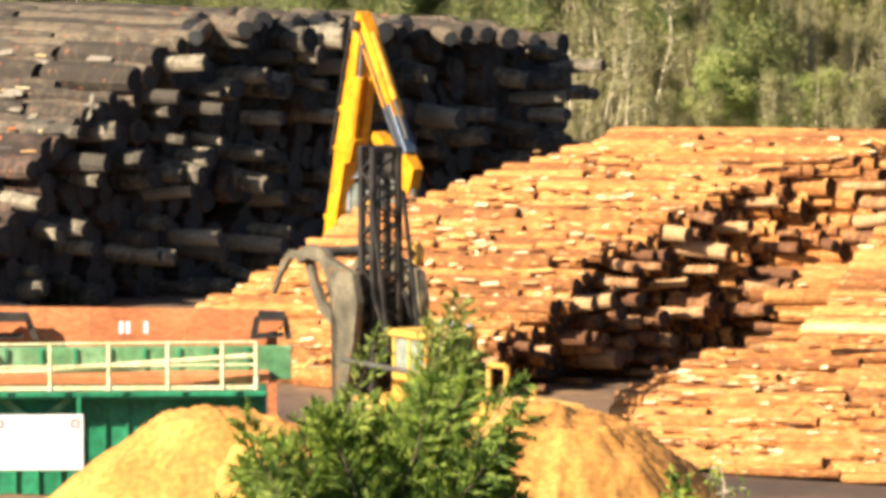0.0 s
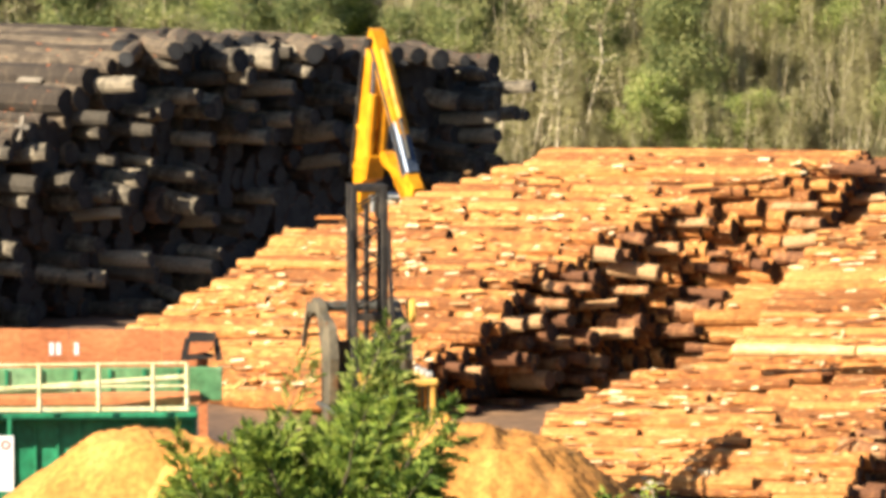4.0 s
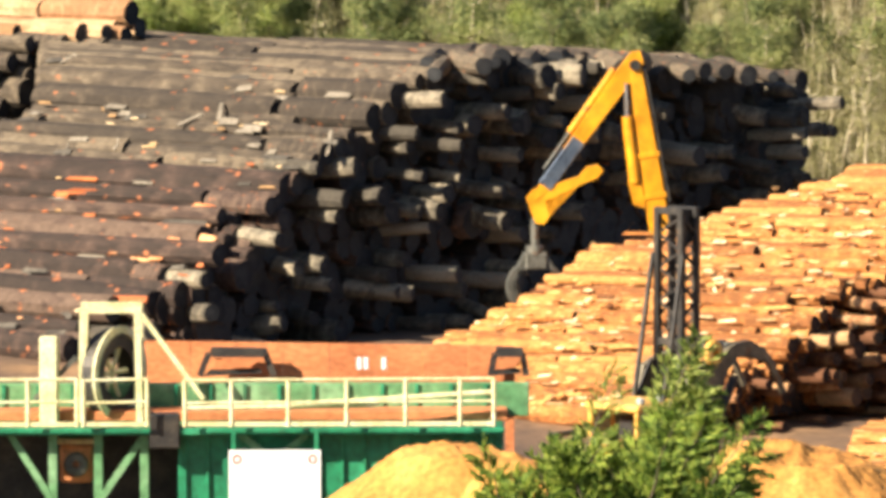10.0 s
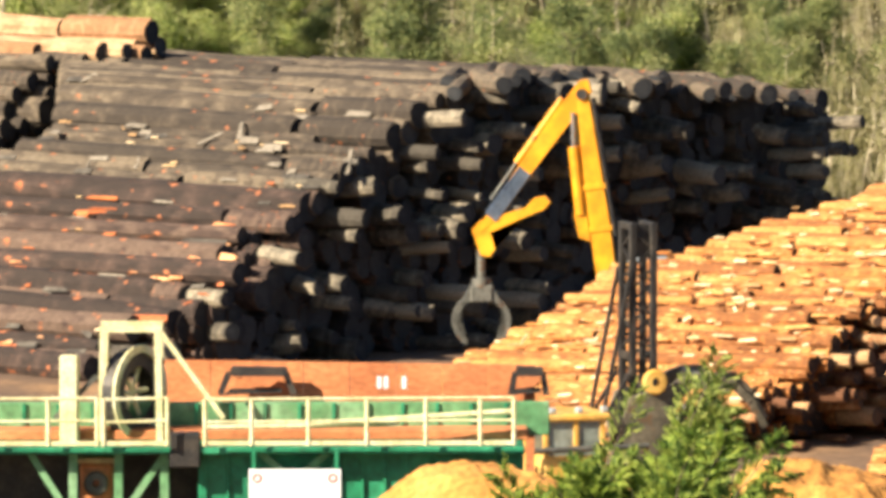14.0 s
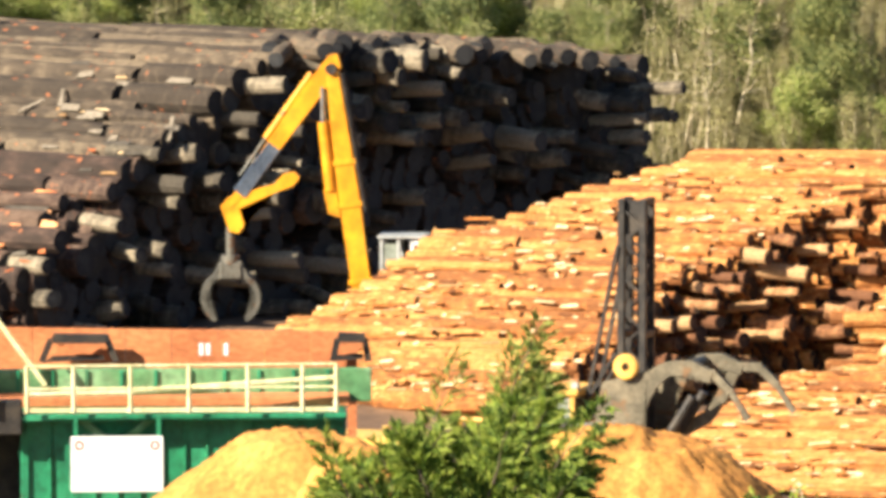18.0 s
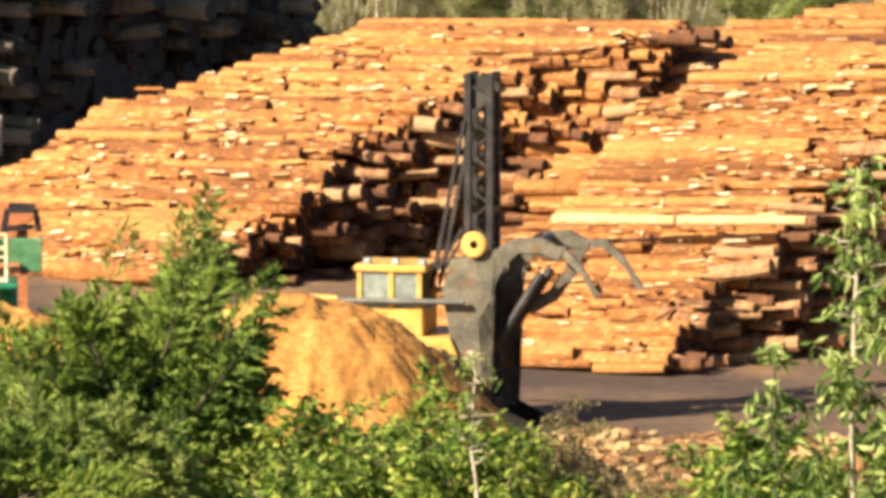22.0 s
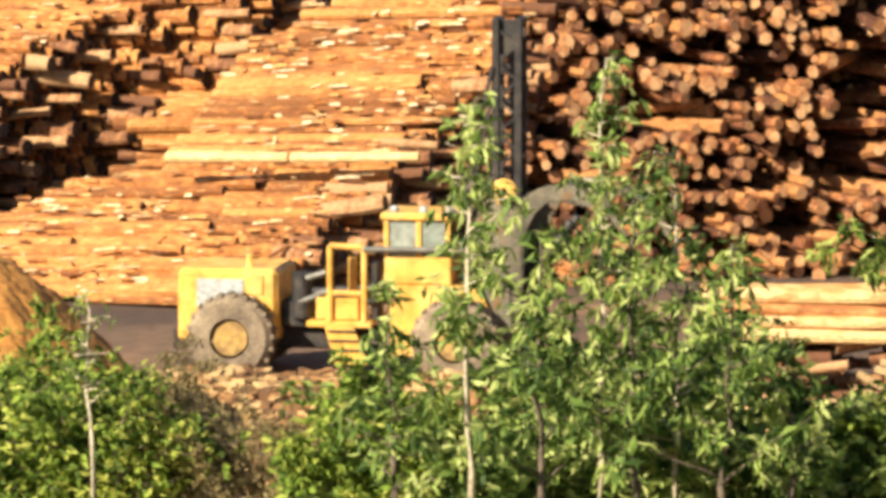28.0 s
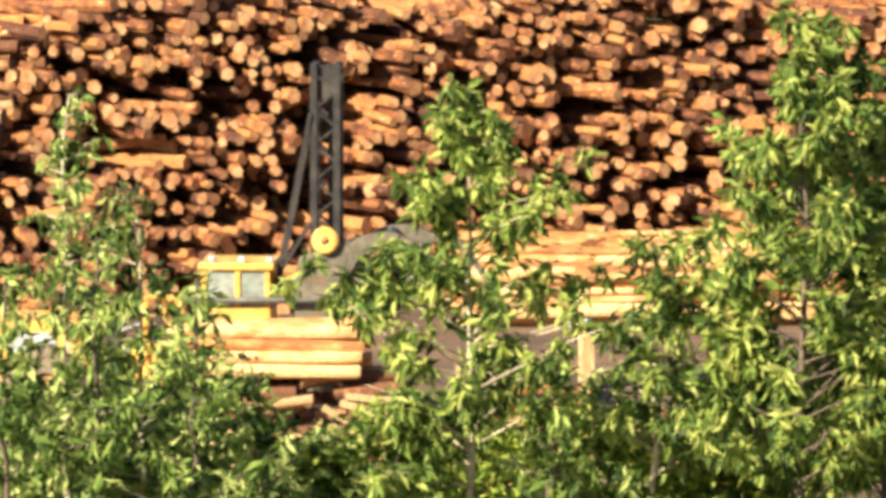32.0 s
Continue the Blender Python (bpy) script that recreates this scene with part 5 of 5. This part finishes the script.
bush(2780, 108, 930, 3.6, 33, "leafy green shrub on the bank", leaf_low, 13, 0.24, fill=39)
bush(3090, 108, 925, 3.8, 34, "leafy green shrub on the bank", leaf_low, 14, 0.24, fill=39)
bush(3400, 107, 800, 4.0, 35, "leafy green shrub on the bank", leaf_low, 16, 0.24, fill=43)
bush(2270, 107, 1000, 5.0, 37, "leafy green shrub below the saplings", leaf_sapling, 16, 0.3, fill=28)
bush(1880, 113, 1090, 4.0, 38, "leafy green shrub below the saplings", leaf_sapling, 14, 0.3, fill=28)
bush(2640, 107, 1020, 4.0, 39, "leafy green shrub below the saplings", leaf_sapling, 14, 0.3, fill=28)
sapling(1963, 104, 470, 3.2, 41, "green sapling with a pale bare trunk", bare=0.42)
sapling(2196, 105, 383, 3.0, 42, "tall slender green sapling with a pale trunk", bare=0.15)
sapling(2336, 106, 546, 3.0, 43, "green sapling with a pale trunk", bare=0.15)
sapling(1830, 104, 800, 2.4, 55, "young green sapling among the shrubs", bare=0.1, dense=0.9, stem=stem_brown)
sapling(2260, 103, 640, 2.8, 51, "young green sapling among the taller ones", bare=0.1, stem=stem_brown)
sapling(2420, 103, 720, 2.8, 52, "young green sapling among the taller ones", bare=0.1, stem=stem_brown)
sapling(2090, 103, 700, 3.0, 44, "young green sapling among the taller ones", bare=0.1, stem=stem_brown)
sapling(2920, 103, 390, 6.2, 45, "leafy green tree with a thin trunk", leaf=leaf_dense, bare=0.12, dense=3.0)
sapling(3505, 102, 255, 5.4, 46, "tall dense leafy green tree", leaf=leaf_dense, bare=0.08, dense=4.2, radius=0.08, stem=stem_brown)
sapling(3660, 104, 420, 3.4, 47, "dense leafy green tree", leaf=leaf_dense, bare=0.1, dense=3.6, stem=stem_brown)
sapling(3250, 104, 650, 3.2, 53, "leafy green sapling beside the post", bare=0.08, dense=1.3)
sapling(3060, 103, 850, 2.6, 54, "young green sapling among the shrubs", bare=0.08, stem=stem_brown)
sapling(2540, 104, 900, 2.4, 48, "young green sapling among the shrubs", bare=0.1, stem=stem_brown)
sapling(1291, 108, 800, 1.4, 49, "thin young sapling with a pale stem", leaf=leaf_low, bare=0.5, dense=0.5, size=0.14, radius=0.04)


# ---- woods behind the yard ----
def wood_tree(seed, h, width, leaf, stem, n, leaves, size, bare=0.3):
    rnd = random.Random(seed)
    t = thing("tree", "", "tree", group="woodland trees")
    bm, twigs, crown = bmesh.new(), bmesh.new(), Leaves(seed)
    pts = limb(bm, (0, 0, -0.3), (rnd.uniform(-0.8, 0.8), 0, h), 0.13, 0.02, rnd, 0.5, 8)
    for i in range(n):
        f = bare + (1 - bare) * (i + rnd.random()) / n
        k = min(7, int(f * 8))
        b = pts[k]
        a = rnd.uniform(0, 2 * math.pi)
        reach = width / 2 * (1.15 - f) ** 0.6 * rnd.uniform(0.5, 1.1)
        tip = b + Vector((math.cos(a) * reach, math.sin(a) * reach, reach * rnd.uniform(0.2, 0.9)))
        q = limb(twigs, b, tip, 0.05, 0.012, rnd, 0.25, 3)
        for e in q[1:]:
            crown.clump(e, (0.75, 0.75, 0.6), leaves, size)
    part("trunk", bm, stem, t)
    tagged(part("branch", twigs, stem, t), kind="stuff")
    crown.part("crown", leaf, t)
    return t


def brush(seed, h, width, leaf, stems, leaves, size):
    """Upright thicket of thin pale stems."""
    rnd = random.Random(seed)
    t = thing("thicket", "", "shrub", group="woodland thickets")
    bm, crown = bmesh.new(), Leaves(seed)
    for _ in range(stems):
        x, y = rnd.gauss(0, width / 3), rnd.gauss(0, width / 4)
        top = h * rnd.uniform(0.55, 1.05)
        q = limb(bm, (x, y, -0.2), (x + rnd.gauss(0, 0.3), y, top), 0.05, 0.015, rnd, 0.3, 5)
        for e in q[1:]:
            crown.clump(e, (0.32, 0.32, 0.55), leaves, size)
    tagged(part("stem", bm, stem_pale, t), kind="stuff")
    crown.part("foliage", leaf, t)
    return t


def woods():
    rnd = random.Random(77)
    kinds = [
        (wood_tree(1, 8.0, 4.5, leaf_wood, stem_brown, 22, 230, 0.17), "olive-green woodland tree behind the yard"),
        (wood_tree(2, 9.5, 4.0, leaf_wood, stem_pale, 18, 160, 0.16, 0.35), "thin olive-green woodland tree with a pale trunk"),
        (wood_tree(3, 6.0, 5.5, leaf_wood_lime, stem_brown, 22, 280, 0.17, 0.1), "lime-green bushy tree behind the yard"),
        (brush(4, 4.2, 4.2, leaf_brush, 26, 120, 0.12), "brown-green autumn brush behind the yard"),
        (brush(5, 5.6, 3.6, leaf_brush, 20, 64, 0.12), "thin dry brush with pale stems"),
        (wood_tree(6, 10.0, 3.0, leaf_brush, stem_pale, 10, 24, 0.18, 0.5), "nearly bare pale-stemmed tree"),
    ]
    for ob, lab in kinds:
        tagged(ob, lab)
    used = set()
    for u, tilt in ((1012, -4), (1030, 3), (1048, 8), (1078, 5), (1108, -3), (1134, 9), (640, 4), (700, -5), (-40, 3)):
        p = spot(u, 288 + rnd.uniform(-1, 2))
        p.z = lay(p.x, p.y)
        m = Matrix.Translation(p) @ pose(0, 0, 0, 0, tilt, rnd.uniform(0, 40)) @ Matrix.Scale(rnd.uniform(0.8, 1.05), 4)
        if 5 not in used:
            used.add(5)
            kinds[5][0].matrix_world = m
        else:
            copy_thing(kinds[5][0], Matrix.Identity(4)).matrix_basis = m
    for row, (d, step) in enumerate(((290, 60), (297, 62), (305, 66), (314, 70), (325, 78), (338, 86), (354, 100), (374, 115), (398, 140))):
        u = -820 + 37 * row
        while u < 2700:
            w = u + rnd.uniform(-25, 25)
            if w > 1900 and row > 3:
                break
            if 950 < w < 2000:
                k = rnd.choice((3, 3, 4, 3, 4, 2, 0, 4)) if row < 4 else rnd.choice((0, 3, 4, 3, 1, 5))
            elif w <= 950:
                k = rnd.choice((0, 1, 5, 4, 3, 4, 2, 5, 1))
            else:
                k = rnd.choice((0, 3, 4))
            if abs(w + 130) < 130 and row < 4:
                k = 2
            p = spot(w, d + rnd.uniform(-4, 4))
            p.z = lay(p.x, p.y)
            m = Matrix.Translation(p) @ pose(0, 0, 0, 0, 0, rnd.uniform(0, 360)) @ Matrix.Scale(rnd.uniform(0.75, 1.2), 4)
            if k not in used:
                used.add(k)
                kinds[k][0].matrix_world = m
            else:
                c = copy_thing(kinds[k][0], Matrix.Identity(4))
                c.matrix_basis = m
            u += step


woods()


# ---- bark litter on the ground before the road ----
def litter():
    rs = np.random.RandomState(5)
    n = 8500
    vs, fs = [], []
    for k in range(n):
        u, d = rs.uniform(1250, 3400), 150 + 29.5 * rs.rand() ** 0.6
        p = spot(u, d)
        g = lay(p.x, p.y)
        a, L, w, h = rs.uniform(0, 3.1), rs.uniform(0.15, 0.7), rs.uniform(0.06, 0.2), rs.uniform(0.04, 0.16)
        c, s = math.cos(a), math.sin(a)
        tip = rs.uniform(-0.1, 0.25)
        b = len(vs)
        for z in (-0.06, h):
            for x, y in ((-L / 2, -w), (L / 2, -w * 0.6), (L / 2, w * 0.7), (-L / 2, w)):
                vs.append((p.x + x * c - y * s, p.y + x * s + y * c, g + z + tip * (x + L / 2) / L * 0.4))
        fs += [(b, b + 3, b + 2, b + 1), (b + 4, b + 5, b + 6, b + 7), (b, b + 1, b + 5, b + 4), (b + 1, b + 2, b + 6, b + 5), (b + 2, b + 3, b + 7, b + 6), (b + 3, b, b + 4, b + 7)]
    me = bpy.data.meshes.new("bark_litter")
    me.from_pydata(vs, [], fs)
    me.materials.append(bark_ground)
    tagged(new("bark_litter", me), "scattered orange bark and wood scraps on the earth", "bark litter", kind="stuff")


litter()


# ---- timber post by the road ----
def timber_post():
    d = 174.0
    t = thing("timber_gate_post", "weathered timber post with a pale cap and rails", "post", Matrix.Translation(spot(3126, d)))
    z = height(820, d)
    part("post", box(bmesh.new(), (-0.2, -0.15, -0.1), (0.2, 0.15, z), 0.02), timber_pale, t)
    part("cap", box(bmesh.new(), (-0.5, -0.2, z), (0.1, 0.2, z + 0.22), 0.04), white, t, "pale lamp cap")
    for h, m in ((-0.45, rust), (0.0, rust), (0.5, timber_pale)):
        part("rail", box(bmesh.new(), (-3.2, -0.05, z - 1.7 + h), (-0.2, 0.05, z - 1.5 + h), 0.01), m, t)
    part("post", box(bmesh.new(), (-3.4, -0.1, -0.1), (-3.2, 0.1, z - 0.9), 0.02), timber_pale, t)


timber_post()


# ---- what moves ----
# seconds, bearing, range, heading (0 is east), lift of the grapple
LOADER_WAY = [
    (0, 672, 199, 127, 1.4), (1, 698, 197, 122, 1.3), (2, 731, 195, 115, 1.2), (4.5, 776, 192, 103, 0.95), (6, 786, 190.5, 97, 0.85),
    (7, 814, 190, 93, 0.8), (8, 822, 189.6, 80, 0.75), (9, 820, 189.6, 62, 0.7), (10, 777, 190, 54, 0.6), (11, 712, 191, 47, 0.5),
    (12, 668, 192, 38, 0.4), (13, 652, 192, 32, 0.3), (14, 672, 191.5, 24, 0.2), (14.5, 700, 191, 20, 0.2), (16.5, 850, 189.5, 4, 0.1),
    (17, 886, 189, -2, 0.1), (18, 986, 188, -12, 0.05), (19, 1069, 187, -14, 0), (20, 1141, 186.6, -12, 0), (21, 1225, 186.4, -11, 0),
    (22, 1298, 186.2, -11, 0), (23, 1390, 186, -11, 0), (24, 1475, 185.8, -11, 0), (24.5, 1535, 185.6, -11, 0), (26.5, 1788, 184.8, -11, 0),
    (27, 1866, 184.4, -11, 0), (28, 2034, 183.6, -11, 0), (29, 2203, 182.7, -11, 0), (30, 2360, 182, -11, 0), (31, 2517, 181.2, -10, 0), (32, 2664, 180.5, -10, 0)]
# seconds, bearing, slew (0 is east), boom angle, stick angle
CRANE_WAY = [
    (0, 590, -52, 76, -58), (1, 632, -53, 76, -58), (2, 680, -55, 77, -58), (4.5, 770, -60, 79, -60), (6, 806, -64, 80, -60), (6.5, 806, -75, 80, -60),
    (7, 803, -90, 80, -58), (7.5, 800, -97, 80, -58), (8, 795, -107, 80, -57), (8.5, 790, -122, 80, -56), (9, 782, -138, 80, -55), (9.5, 774, -155, 80, -54),
    (10, 765, -172, 81, -54), (11, 742, -178, 82, -54), (12, 715, -180, 82, -54), (13, 675, -180, 82, -54), (14, 632, -180, 82, -54), (14.5, 615, -180, 82, -54),
    (16.5, 556, -180, 82, -54), (17, 538, -180, 82, -54), (18, 505, -180, 82, -54), (19, 467, -180, 82, -54), (20, 428, -180, 79, -55), (20.5, 395, -180, 78, -55),
    (21, 384, -180, 77, -56), (21.5, 350, -180, 77, -56), (22, 312, -180, 77, -56), (23, 245, -180, 77, -56), (24.5, 180, -180, 77, -56), (27, 140, -180, 77, -56), (32, 130, -180, 77, -56)]


def motions():
    rows, lift, spin = [], [], []
    for t, u, d, h, z in LOADER_WAY:
        fwd = Vector((math.cos(radians(h)), math.sin(radians(h)), 0))
        p = spot(u, d) - fwd * 1.2
        rows.append((t, Matrix.Translation(p) @ pose(0, 0, 0, 0, 0, h)))
        lift.append((t, pose(0, 0, z)))
        spin.append((t, p, fwd))
    walk(LOADER, rows)
    walk(LOADER_PARTS["grapple"], lift)
    turn, wheel_rows = 0.0, []
    for i, (t, p, f) in enumerate(spin):
        if i:
            t0, p0, f0 = spin[i - 1]
            run = (p - p0).dot((f + f0).normalized())
            steps = max(1, math.ceil(abs(run) / 1.18 / 1.2))
            for k in range(1, steps + 1):
                wheel_rows.append((t0 + (t - t0) * k / steps, turn + run / 1.18 * k / steps))
            turn += run / 1.18
        else:
            wheel_rows.append((t, 0.0))
    for w, x0, y0 in LOADER_PARTS["wheels"]:
        walk(w, [(t, pose(x0, y0, 1.18, 0, math.degrees(a), 0)) for t, a in wheel_rows])
    base, up, boom, stick, knuckle, grab = [], [], [], [], [], []
    for t, u, slew, a, b in CRANE_WAY:
        d = lerp([(0, 250), (6, 251), (9, 246), (13, 239), (14.5, 237), (16.5, 236), (19, 235), (21, 233), (22, 232.5), (24, 228)], t)
        base.append((t, Matrix.Translation(spot(u, d, lerp([(14, 0), (19, -0.2), (21, -0.27), (24, -0.15), (27, 0)], t)))))
        turn_m = pose(0, 0, 0, 0, 0, slew)
        up.append((t, turn_m))
        foot = turn_m @ pose(0, 0, PIVOT)
        boom.append((t, foot @ pose(0, 0, 0, 0, -a, 0)))
        ra, rb = radians(a), radians(b)
        ex, ez = BOOM * math.cos(ra), BOOM * math.sin(ra)
        stick.append((t, foot @ pose(ex, 0, ez, 0, -b, 0)))
        tx, tz = ex + STICK * math.cos(rb), ez + STICK * math.sin(rb)
        knuckle.append((t, foot @ pose(tx, 0, tz, 0, 20, 0)))
        grab.append((t, foot @ pose(tx + 0.05, 0, tz - 0.85, 0, 0, 8)))
    walk(CRANE, base)
    for key, r in (("upper", up), ("boom", boom), ("stick", stick), ("knuckle", knuckle), ("grapple", grab)):
        walk(CRANE_PARTS[key], r)


motions()
